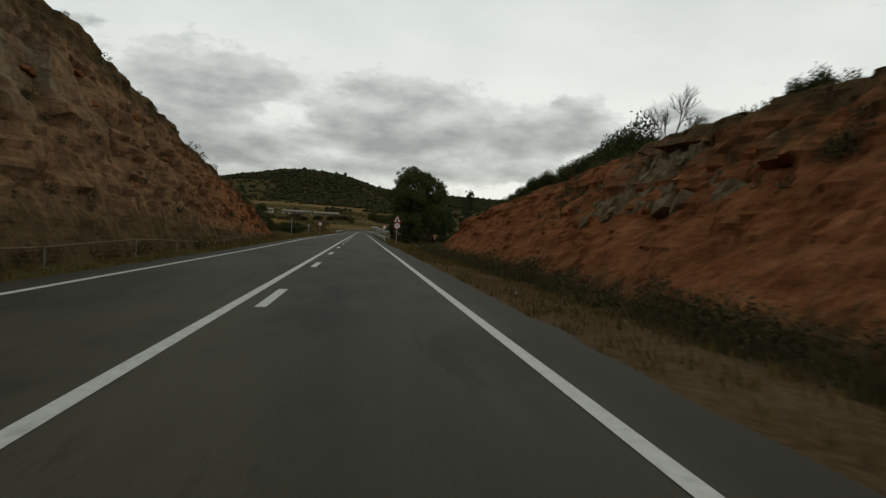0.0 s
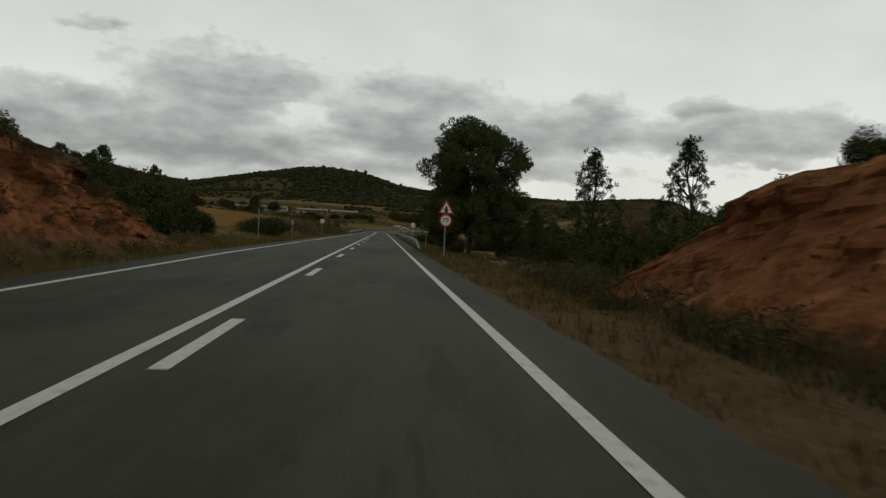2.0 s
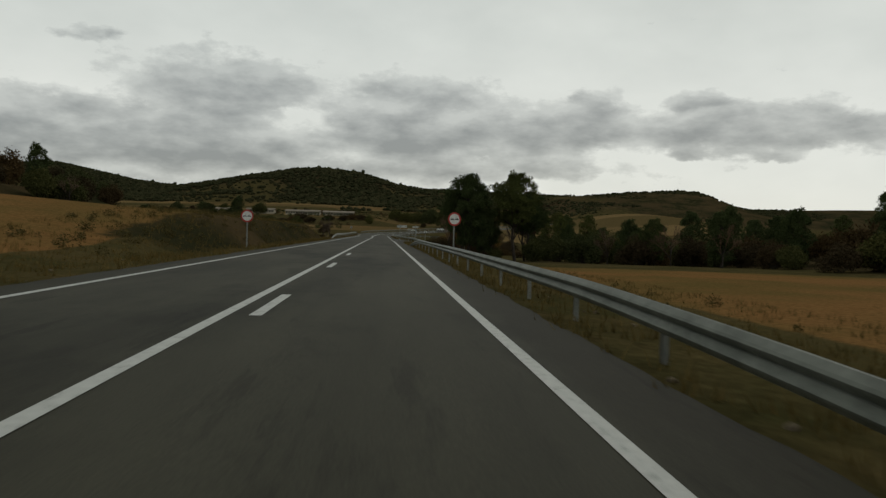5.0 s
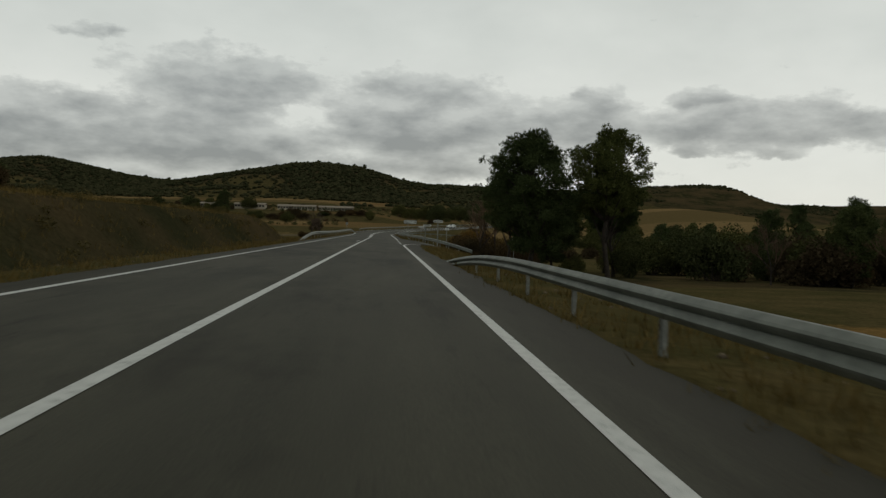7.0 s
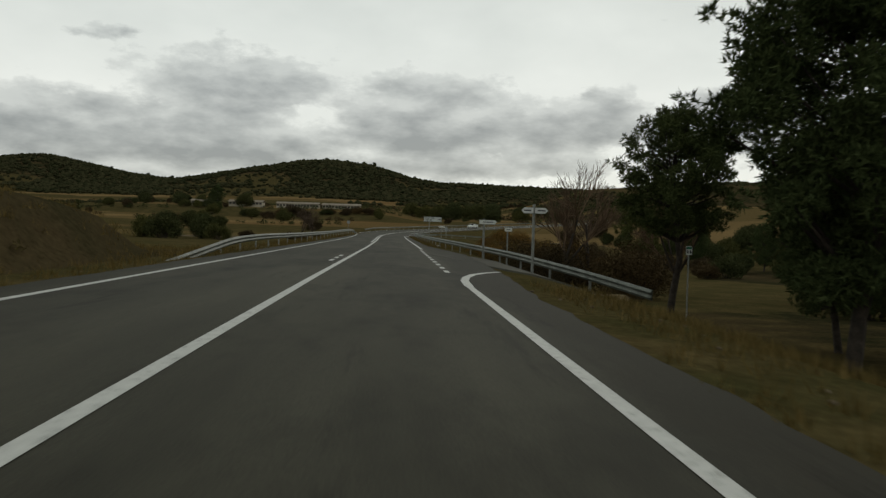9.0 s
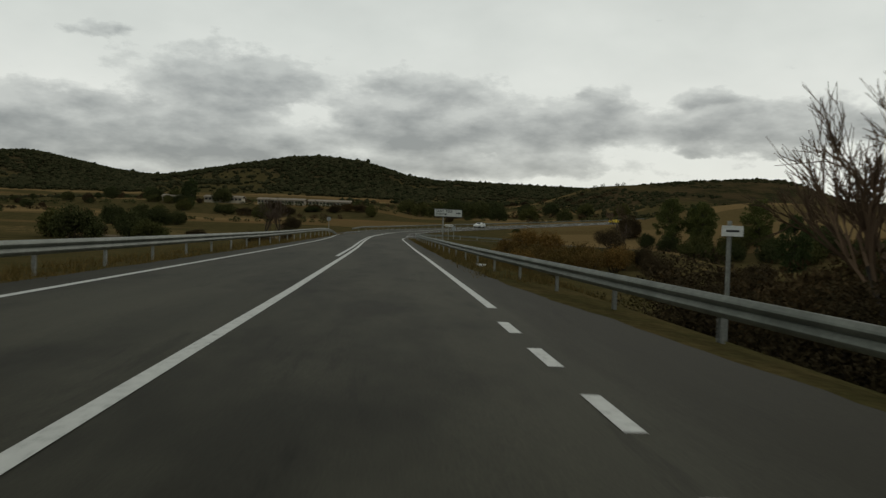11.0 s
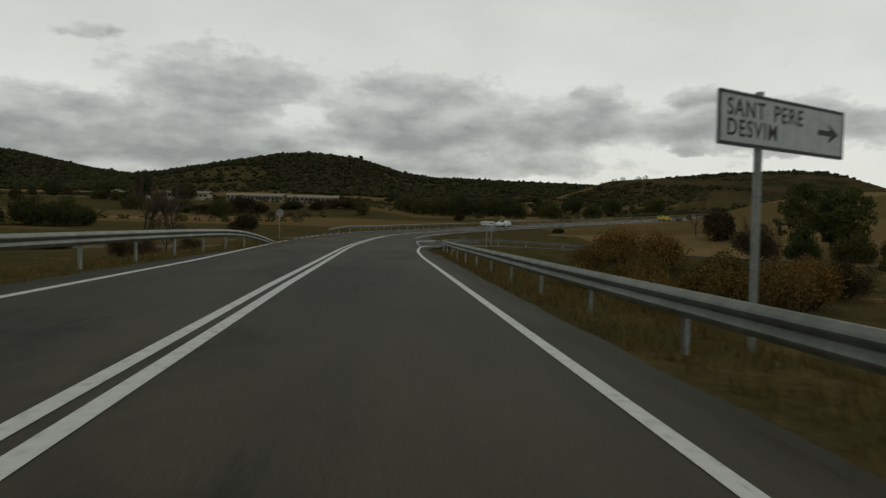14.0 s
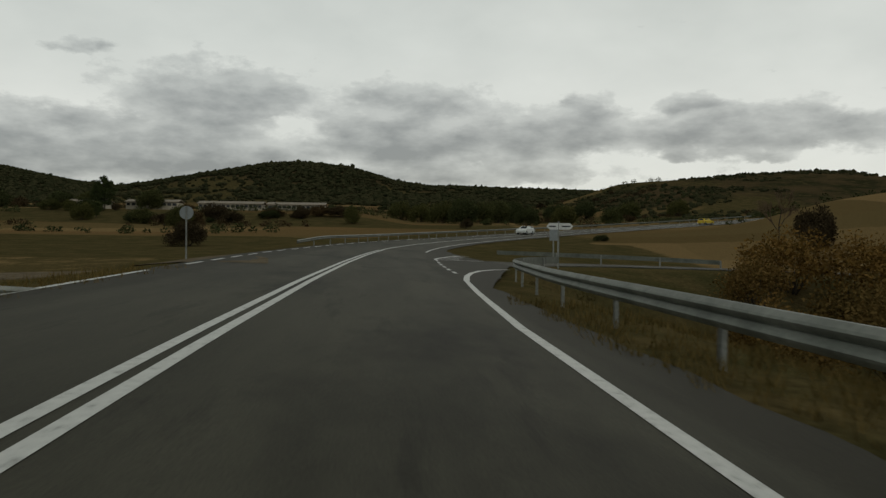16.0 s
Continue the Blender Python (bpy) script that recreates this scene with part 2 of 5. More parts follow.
M_ASPHALT = material("asphalt", asphalt_build, 0.78, 0.006, 40.0, spec=0.07)
M_PAINT = material("road_paint", paint_build, 0.7)
M_GROUND = material("ground_cover", ground_build, 0.95, 0.05, 4.0, spec=0.0)
M_ROCK = material("red_sandstone", rock_build, 0.92, 0.12, 4.0, spec=0.0)
M_STONE = material("pale_stone", two_tone((0.11, 0.085, 0.056), (0.18, 0.145, 0.10), 2.0), 0.92, 0.03, 9.0, spec=0.0)
M_LEDGE = material("brown_ledge_rock", two_tone((0.135, 0.102, 0.062), (0.235, 0.185, 0.118), 1.1, 7.0), 0.95, 0.06, 5.0, spec=0.0)
M_DIRT = material("pale_dirt", two_tone((0.095, 0.075, 0.050), (0.145, 0.118, 0.082), 1.2, 12.0), 0.95, 0.02, 8.0, spec=0.0)
M_STEEL = material("galvanised_steel", two_tone((0.100, 0.108, 0.088), (0.165, 0.174, 0.146), 1.5, 14.0), 0.6, 0.0, metal=0.2)
M_POST = material("dull_zinc", two_tone((0.19, 0.195, 0.178), (0.27, 0.275, 0.25), 2.0, 20.0), 0.6, metal=0.25)
M_WHITE = material("white_sheet", plain((0.66, 0.67, 0.64)), 0.45)
M_SIGN = material("weathered_sign_sheet", plain((0.46, 0.48, 0.45)), 0.5)
M_RED = material("red_sheet", plain((0.42, 0.035, 0.030)), 0.4)
M_BLACK = material("black_sheet", plain((0.02, 0.02, 0.022)), 0.5)
M_GREY = material("grey_back", plain((0.26, 0.28, 0.28)), 0.55, metal=0.3)
M_GREEN = material("green_sheet", plain((0.035, 0.16, 0.10)), 0.45)
M_YELLOW = material("yellow_paint", plain((0.62, 0.45, 0.03)), 0.3)
M_GLASS = material("dark_glass", plain((0.015, 0.018, 0.02)), 0.1)
M_RUBBER = material("tyre_rubber", plain((0.018, 0.018, 0.018)), 0.85)
M_PINE = material("pine_needles", leaf_build((0.034, 0.047, 0.019), (0.088, 0.106, 0.042)), 0.75, spec=0.0)
M_OAK = material("holm_oak_leaves", leaf_build((0.030, 0.037, 0.015), (0.078, 0.083, 0.035)), 0.75, spec=0.0)
M_WOOD = material("far_wood", leaf_build((0.023, 0.026, 0.012), (0.055, 0.050, 0.025)), 0.9, spec=0.0)
M_BROWN = material("withered_leaves", leaf_build((0.036, 0.028, 0.016), (0.078, 0.056, 0.031)), 0.85, spec=0.0)
M_GOLD = material("golden_leaves", leaf_build((0.066, 0.046, 0.016), (0.185, 0.116, 0.040)), 0.85, spec=0.0)
M_TWIG = material("bare_twigs", leaf_build((0.066, 0.048, 0.036), (0.120, 0.088, 0.066)), 0.9, spec=0.0)
M_GRASS = material("dry_grass", leaf_build((0.062, 0.052, 0.020), (0.140, 0.106, 0.044)), 0.9, spec=0.0)
M_HERB = material("grey_herbs", leaf_build((0.050, 0.047, 0.024), (0.125, 0.102, 0.052)), 0.9, spec=0.0)
M_BARK = material("bark", two_tone((0.022, 0.018, 0.014), (0.052, 0.040, 0.030), 4.0, 18.0), 0.95, 0.03, 12.0)
M_WALL = material("rendered_wall", two_tone((0.30, 0.265, 0.20), (0.40, 0.36, 0.28), 0.3, 3.0), 0.9)
M_ROOF = material("clay_roof", two_tone((0.17, 0.14, 0.10), (0.24, 0.20, 0.15), 0.5, 4.0), 0.9)
M_CONC = material("concrete", two_tone((0.20, 0.19, 0.17), (0.30, 0.29, 0.26), 1.2, 12.0), 0.9, 0.01, 10.0)

# ---------------------------------------------------------------- mesh helpers


def link(name, verts, faces, mat, parent=None, label="", smooth=False):
    me = bpy.data.meshes.new(name)
    me.from_pydata([tuple(v) for v in verts], [], faces)
    if mat:
        me.materials.append(mat)
    if smooth:
        me.polygons.foreach_set("use_smooth", [True] * len(me.polygons))
    ob = new(name, me)
    ob.parent = parent
    if label:
        ob["label"] = label
    return ob


def part(name, bm, mat, parent, label=""):
    me = bpy.data.meshes.new(name)
    bm.to_mesh(me)
    bm.free()
    me.materials.append(mat)
    ob = new(name, me)
    ob.parent = parent
    if label:
        ob["label"] = label
    return ob


def box_bm(bm, cx, cy, cz, sx, sy, sz, bevel=0.0):
    r = bmesh.ops.create_cube(bm, size=1.0, matrix=Matrix.Translation((cx, cy, cz)) @ Matrix.Diagonal((sx, sy, sz, 1)))
    if bevel:
        edges = list({e for v in r["verts"] for e in v.link_edges})
        bmesh.ops.bevel(bm, geom=edges, offset=bevel, segments=1, affect="EDGES")
    return bm


def tube_bm(bm, a, b, ra, rb, sides=8):
    a, b = Vector(a), Vector(b)
    turn = (b - a).to_track_quat("Z", "Y").to_matrix().to_4x4()
    bmesh.ops.create_cone(bm, cap_ends=True, segments=sides, radius1=ra, radius2=rb, depth=(b - a).length, matrix=Matrix.Translation((a + b) / 2) @ turn)
    return bm


def plate_bm(outline, y0, y1):
    """A flat plate in the xz plane from an outline, from y0 to y1."""
    bm = bmesh.new()
    lo = [bm.verts.new((x, y0, z)) for x, z in outline]
    hi = [bm.verts.new((x, y1, z)) for x, z in outline]
    k = len(outline)
    bm.faces.new(lo), bm.faces.new(hi[::-1])
    for i in range(k):
        bm.faces.new((lo[i], hi[i], hi[(i + 1) % k], lo[(i + 1) % k]))
    bmesh.ops.recalc_face_normals(bm, faces=bm.faces)
    return bm


def ring(r, k=32, cx=0.0, cz=0.0):
    return [(cx + r * math.cos(2 * math.pi * i / k), cz + r * math.sin(2 * math.pi * i / k)) for i in range(k)]


def thing(name, x, y, z, label, category, group="", turn=0.0, kind=""):
    ob = new(name)
    ob.empty_display_size = 0.2
    ob.matrix_world = pose(x, y, z, 0, 0, turn)
    return tagged(ob, label, category, group, kind)


# ---------------------------------------------------------------- the road's line
S0, S1 = -60.0, 720.0
RS = np.arange(S0, S1 + 0.5, 1.0)
RH = np.interp(RS, [-60, 328, 340, 372, 440, 520, 720], [0, 0, 0.012, 0.10, 0.55, 1.0, 1.2])
RX = -1.88 + np.concatenate([[0], np.cumsum(np.sin((RH[1:] + RH[:-1]) / 2))])
RY = S0 + np.concatenate([[0], np.cumsum(np.cos((RH[1:] + RH[:-1]) / 2))])
RZ = np.where(RS < 335, 0.0, np.where(RS < 555, 1.55e-4 * (RS - 335) ** 2, 7.5 + 0.02 * (RS - 555)))
RB = np.interp(RS, [-60, 0, 35, 55, 72, 130, 260, 290, 312, 380, 720], [-1.1, -1.1, -0.8, -0.2, 0.6, 0.8, 0.8, 1.4, 1.8, 2.6, 2.6])
PIVOT = 1.88


def road_at(s, d, lift=0.0):
    """The world place at station s and offset d (to the right of the centre line)."""
    x, y, z, h, b = (float(np.interp(s, RS, a)) for a in (RX, RY, RZ, RH, RB))
    return (x + d * math.cos(h), y - d * math.sin(h), z - (d - PIVOT) * math.tan(radians(b)) + lift)


def station(x, y):
    """Station and offset of world places (arrays)."""
    x, y = np.asarray(x, float), np.asarray(y, float)
    s, d = np.empty(x.shape), np.empty(x.shape)
    fx, fy, fs, fd = x.ravel(), y.ravel(), s.ravel(), d.ravel()
    for i in range(0, fx.size, 4000):
        q = slice(i, i + 4000)
        k = np.argmin((fx[q, None] - RX) ** 2 + (fy[q, None] - RY) ** 2, axis=1)
        dx, dy = fx[q] - RX[k], fy[q] - RY[k]
        fs[q] = RS[k] + dx * np.sin(RH[k]) + dy * np.cos(RH[k])
        fd[q] = dx * np.cos(RH[k]) - dy * np.sin(RH[k])
    return fs.reshape(x.shape), fd.reshape(x.shape)


def step(v, a, b):
    t = np.clip((v - a) / (b - a), 0, 1)
    return t * t * (3 - 2 * t)


def wave(x, y, scale, seed=0.0):
    """Smooth rolling relief between -1 and 1."""
    r = np.zeros_like(np.asarray(x, float) + np.asarray(y, float))
    for i, (ang, k) in enumerate(((0.3, 1.0), (1.7, 1.37), (2.6, 0.71), (0.9, 2.1), (2.1, 2.9))):
        r = r + np.sin((x * math.cos(ang) + y * math.sin(ang)) * k / scale + seed + i * 1.9) / (1 + 0.5 * i)
    return r / 2.6


LEFT_H = ([-60, 24, 33, 39, 47, 56, 64, 68, 72, 76, 84], [9.4, 9.2, 8.8, 7.7, 6.3, 4.9, 3.8, 3.0, 1.7, 0.5, 0.2])
RIGHT_H = ([-60, 12, 25, 34, 50, 56, 58, 60, 62, 63.5], [5.5, 5.4, 5.0, 4.6, 3.6, 3.1, 2.6, 1.5, 0.5, 0.0])
TOE_L, RUN_L, TOE_R, RUN_R = -8.28, 0.42, 6.0, 0.85


def left_bank(y):
    return np.interp(y, *LEFT_H)


def right_bank(y):
    return np.interp(y, *RIGHT_H)


def land(x, y):
    """Height of the open land away from the road."""
    x, y = np.asarray(x, float), np.asarray(y, float)
    g = np.interp(y, [-200, 60, 100, 200, 300, 340, 400, 480, 600, 760, 900, 1000], [1, 0, -0.8, -1.8, -2.0, -1.2, 0.3, 3.5, 8.0, 15, 22, 26])
    g = g + 0.4 * wave(x, y, 22) * step(np.abs(x), 12, 40)
    g = g - step(x, 2, 12) * np.interp(y, [180, 240, 300, 345, 400, 430], [0, 1.2, 2.6, 3.0, 1.2, 0])
    main = np.interp(x, [-900, -620, -434, -359, -285, -230, -190, -126, -90, -31, 20, 60, 160, 270, 500, 900], [70, 80, 84, 68, 60, 70, 78, 90, 92, 87, 71, 66, 64, 62, 50, 30])
    g = g + np.maximum(main - 29.5, 0) * np.where(y < 1250, np.exp(-(((y - 1250) / 210.0) ** 2)), np.exp(-(((y - 1250) / 600.0) ** 2)))
    g = g + 36 * np.exp(-(((x + 575) / 105.0) ** 2)) * np.exp(-(((y - 1520) / 150.0) ** 2))
    right = np.interp(x, [60, 100, 133, 170, 205, 245, 262, 290, 330, 600, 900], [0, 7, 19, 22, 25, 27, 18, 13, 14, 22, 20])
    g = g + right * np.exp(-(((y - 720) / 110.0) ** 2))
    g = g + 6.5 * np.exp(-(((x - 108) / 36.0) ** 2)) * np.exp(-(((y - 452) / 52.0) ** 2))
    # the wooded rise beyond the fields on the right
    g = g + 7.0 * step(x, 55, 130) * np.exp(-(((y - 330) / 170.0) ** 2)) + 5.0 * step(x, 40, 90) * np.exp(-(((y - 120) / 90.0) ** 2))
    # the terrace that carries the barns
    g = g + 3.6 * step(y, 505, 552) * (1 - step(y, 640, 770)) * step(-x, -12, 8) * (1 - step(-x, 130, 200))
    # the field that climbs beside the oncoming lane
    w = step(y, 70, 95) * (1 - step(y + (x + 11) * 0.9, 207, 240))
    cutting = 1.9 * step(y, 128, 156)
    up = cutting + np.clip((-x - 8.5) * (0.105 - 0.035 * step(y, 130, 160)), 0, 4.2) + 1.6 * step(-x, 46, 53) + 2.5 * step(-x, 60, 120)
    g = np.where(x < 0, g * (1 - w) + w * np.minimum(up, 12), g)
    return g


def ground_z(x, y):
    x, y = np.asarray(x, float), np.asarray(y, float)
    s, d = station(x, y)
    zr, b = np.interp(s, RS, RZ), np.interp(s, RS, RB)
    near = zr - (np.clip(d, -6.0, 6.5) - PIVOT) * np.tan(np.radians(b)) - 0.05
    g = land(x, y)
    er, el = d - 3.5, -d - 3.5
    w = np.where(d > 0, step(er, 2.2, np.where((s > 60) & (s < 345), 9.0, 30.0)), step(el, 2.6, np.where(s > 215, 12.0, 5.0)))
    z = near * (1 - w) + g * w
    z = z - 0.05 * step(np.where(d > 0, er, el), 1.0, 2.2)
    # the second side road runs on a low dam
    mid = np.interp(x, [5, 8.5, 14, 22, 34, 46], [352, 357, 360, 360, 357, 350])
    k = (1 - step(np.abs(y - mid), 4.5, 13)) * step(x, 6, 10) * (1 - step(x, 42, 60))
    z = z * (1 - k) + np.interp(x, [5, 46], [-0.25, -1.3]) * k
    # cuttings
    hl, hr = left_bank(y), right_bank(y)
    face_l = np.clip((el - 2.9) / 0.42, 0, None)
    cut_l = np.minimum(face_l, hl + 0.10 * np.clip(el - 2.9 - 0.42 * hl, 0, 40)) - 0.1 - 0.8 * step(el, 2.9, 3.4) * (1 - step(el - 2.9 - 0.42 * hl, -0.4, 0.4))
    z = np.where((d < 0) & (el > 2.6) & (y < 84), np.maximum(cut_l, np.minimum(z, 0.3)), z)
    ditch = -0.22 * np.exp(-(((er - 3.7) / 0.9) ** 2)) * (1 - step(y, 60, 76))
    out = x - TOE_R
    rise = np.clip(out / RUN_R, 0, None)
    cut_r = np.minimum(rise, hr + 0.04 * np.clip(out - RUN_R * hr, 0, 30)) - 0.2 - 0.8 * step(out, 0.1, 0.7) * (1 - step(out - RUN_R * hr, -0.5, 0.3))
    z = np.where((d > 0) & (er > 1.2) & (y < 71), np.where(out > 0, np.maximum(cut_r, -1.0), near + ditch - 0.06), z)
    return z


def gz(x, y):
    return float(ground_z(np.array([x]), np.array([y]))[0])


# ---------------------------------------------------------------- ground sheet


def axis_steps(spans):
    out = []
    for a, b, st in spans:
        out.extend(np.arange(a, b, st).tolist())
    out.append(spans[-1][1])
    return np.array(out)


def build_ground():
    xs = axis_steps([(-3000, -1000, 250), (-1000, -700, 50), (-700, -160, 18), (-160, -50, 6), (-50, -16, 2.0), (-16, 16, 0.6), (16, 60, 1.8), (60, 160, 4.5), (160, 340, 12), (340, 800, 40), (800, 3000, 220)])
    ys = axis_steps([(-400, -40, 40), (-40, -10, 4), (-10, 100, 1.2), (100, 370, 1.6), (370, 560, 3.0), (560, 800, 9), (800, 1600, 22), (1600, 2000, 80), (2000, 4600, 325)])
    X, Y = np.meshgrid(xs, ys)
    Z = ground_z(X, Y)
    Z = Z + np.where(np.hypot(X, Y - 300) > 1900, -20, 0)
    nx, ny = len(xs), len(ys)
    verts = np.stack([X, Y, Z], -1).reshape(-1, 3)
    idx = np.arange(nx * ny).reshape(ny, nx)
    faces = np.stack([idx[:-1, :-1], idx[:-1, 1:], idx[1:, 1:], idx[1:, :-1]], -1).reshape(-1, 4)
    me = bpy.data.meshes.new("ground")
    me.from_pydata(verts.tolist(), [], faces.tolist())
    me.polygons.foreach_set("use_smooth", [True] * len(me.polygons))
    s, d = station(X, Y)
    er, el = d - 3.5, -d - 3.5
    Xw = X + 5.0 * wave(X, Y, 11, 3.0)
    field = np.zeros_like(X)
    field = np.maximum(field, step(-X, 10.5, 12) * step(Y, 84, 95) * (1 - step(Y + (X + 11) * 0.9, 182, 205)) * (1 - step(-Xw, 40, 46)))
    field = np.maximum(field, step(X, 9, 12) * step(Y, 96, 110) * (1 - step(Y, 160, 176)) * (1 - step(Xw, 38, 46)))
    strip = 0.5 + 0.5 * np.sin(Y / 17.0 + 0.01 * X + 0.6 * np.sin(X / 60.0)) + 0.12 * wave(X, Y, 9)
    field = np.maximum(field, step(strip, 0.30, 0.42) * step(Y, 385, 395) * (1 - step(Y, np.where(X < 60, 900, 760), np.where(X < 60, 950, 800))) * step(np.abs(d), 14, 18) * (1 - step(X, 115, 140)))
    field = np.maximum(field, step(-X, 14, 18) * step(Y, 335, 345) * (1 - step(Y, 372, 380)) * 0.45)
    field = np.maximum(field, step(X, 30, 36) * step(Y, 300, 330) * (1 - step(X, 130, 150)) * (1 - step(Y, 560, 600)) * np.where(Y < 372, 0.42, 0.7))
    soil = ((Y < 70) & (er > 0.8)) * (1 - step(er, 4, 8)) * 0.85 + ((Y >= 70) & (Y < 100) & (er > 3)) * 0.35
    thick = wave(X, Y, 38, 1.0) + 0.5 * wave(X, Y, 13, 4.0)
    wood = step(Y, np.where(X < 60, 890, 770), np.where(X < 60, 960, 830)) * np.clip(0.35 + step(Y, 930, 1150) * 0.5 + 0.55 * thick, 0.0, 1.0) + np.maximum(step(X, 150, 170) * step(Y, 500, 560) * 0.6, step(X, 85, 110) * step(Y, 590, 640) * (0.55 + 0.3 * thick))
    wood = np.maximum(wood, (1 - step(Xw, -48, -42)) * (Y < 330) * 0.8)
    wood = np.maximum(wood, step(Xw, 43, 50) * (1 - step(Y, 300, 335)) * 0.75)
    # grass below the pines takes the dark scrub tone, their shade put into colour
    wood = np.maximum(wood, step(X, 9, 13) * step(Y, 184, 196) * (1 - step(Y, 226, 236)) * 0.55)
    wood = np.maximum(wood, step(-X, 7.4, 8.4) * (1 - step(-X, 11.5, 14)) * step(Y, 128, 140) * (1 - step(Y, 214, 236)) * 0.7)
    col = me.color_attributes.new("zone", "FLOAT_COLOR", "POINT")
    rgba = np.stack([field, soil, wood, np.ones_like(X)], -1).reshape(-1)
    col.data.foreach_set("color", rgba.astype(np.float32))
    me.materials.append(M_GROUND)
    ob = new("ground", me)
    return tagged(ob, "brown autumn fields, dry grass verges and wooded hills", "ground", kind="structure")


ground = build_ground()


# ---------------------------------------------------------------- roads and markings


def strip_mesh(name, rows, mat, parent=None, label=""):
    verts, faces = [], []
    k = len(rows[0])
    for r in rows:
        verts.extend(r)
    for i in range(len(rows) - 1):
        for j in range(k - 1):
            a = i * k + j
            faces.append((a, a + 1, a + k + 1, a + k))
    return link(name, verts, faces, mat, parent, label)


def ragged(s, side):
    """The broken edge of the paving."""
    return 0.13 * noise.fractal(Vector((s * 0.45, side, 0.0)), 1.0, 2.0, 4)


def right_edge(s):
    """How far the paving reaches to the right of the centre line."""
    return ragged(s, 5.0) + float(np.interp(s, [-60, 90, 150, 190, 200, 212, 228, 240, 256, 290, 314, 330, 340, 352, 366, 380], [4.42, 4.45, 4.72, 4.5, 4.6, 5.2, 5.6, 4.7, 4.3, 4.18, 4.45, 4.6, 6.4, 8.4, 6.4, 4.8]))


def left_edge(s):
    return ragged(s, 9.0) + float(np.interp(s, [-60, 320, 334, 350, 390, 420], [-4.35, -4.5, -5.4, -6.2, -5.9, -5.0]))


def build_road():
    rows = []
    for s in np.append(np.arange(-58, 345, 0.5), np.arange(345, 640, 2.0)):
        r, l = right_edge(s), left_edge(s)
        rows.append([road_at(s, d) for d in (l, -3.62, -3.4, 0.0, 1.93, 3.5, 3.8, r)])
    ob = strip_mesh("road", rows, M_ASPHALT)
    # dirt and old bitumen on the strips outside the edge lines
    ob.data.attributes.new("shoulder", "FLOAT", "POINT").data.foreach_set("value", [1.0, 0.5, 0.0, 0.0, 0.0, 0.0, 0.6, 1.0] * len(rows))
    return tagged(ob, "worn grey asphalt two-lane country road", "road", kind="structure")


road = build_road()


def line(name, s0, s1, d, width=0.15, dfun=None, mat=M_PAINT):
    st = max(1.0, min(2.5, (s1 - s0) / 2))
    rows = []
    for s in np.append(np.arange(s0, s1 - 1e-6, st), s1):
        dd = d + (dfun(s) if dfun else 0.0)
        rows.append([road_at(s, dd - width / 2, 0.006), road_at(s, dd + width / 2, 0.006)])
    return strip_mesh(name, rows, mat, road)


def wide(s):
    """The oncoming edge line swings out before the side turning."""
    return -float(np.interp(s, [282, 300, 332, 356, 400, 430], [0.0, 0.35, 1.6, 2.2, 1.6, 0.0]))


def pair(s):
    """The double line swings out a little before the bend."""
    return float(np.interp(s, [205, 225, 236, 255, 268, 292, 318, 330, 340, 352, 372], [0.0, 0.08, 0.13, 0.09, 0.03, -0.28, -0.38, -0.28, -0.12, 0.0, 0.0]))


def lane_edge(s):
    return float(np.interp(s, [236, 256, 266, 280, 312, 320, 327, 333], [-0.03, -0.1, -0.17, -0.19, -0.2, -0.05, 0.28, 0.65]))


line("centre_line", -58, 372, 0.0, 0.16, pair)
line("centre_line", 254, 372, -0.28, 0.15, pair)
line("centre_line", 372, 630, -0.1, 0.17)
for s in [11.7 + 12.5 * k for k in range(-4, 9)] + [126.0, 138.9]:
    line("centre_dash", s, s + 3.5, 0.42, 0.17)
for k in range(3):
    line("centre_dash", 214 + 2.4 * k, 215.3 + 2.4 * k, -0.36, 0.14)
line("edge_line", -58, 98, -3.5)
for k in range(3):
    line("edge_dash", 99.6 + 3.0 * k, 101.4 + 3.0 * k, -3.5)
line("edge_line", 108, 332, -3.5, dfun=wide)
for k in range(20):
    line("edge_dash", 337 + 4.4 * k, 339.6 + 4.4 * k, -3.5, dfun=wide)
line("edge_line", 430, 630, -3.5)
line("edge_line", -58, 203.5, 3.53)
for k in range(11):
    line("edge_dash", 209 + 2.3 * k, 210.1 + 2.3 * k, 3.42)
line("edge_line", 235, 333, 3.56, dfun=lane_edge)
for k in range(6):
    line("edge_dash", 338.5 + 3.0 * k, 340 + 3.0 * k, 4.4)
line("edge_line", 372, 630, 3.5)


def curl(name, pts, width=0.2):
    """A painted line along a bent way on the road, given by station and offset."""
    rows = []
    P = [Vector((d, s)) for s, d in pts]
    for i, p in enumerate(P):
        t = (P[min(i + 1, len(P) - 1)] - P[max(i - 1, 0)]).normalized()
        q = Vector((t.y, -t.x)) * width / 2
        rows.append([road_at(p.y - q.y, p.x - q.x, 0.007), road_at(p.y + q.y, p.x + q.x, 0.007)])
    return strip_mesh(name, rows, M_PAINT, road)


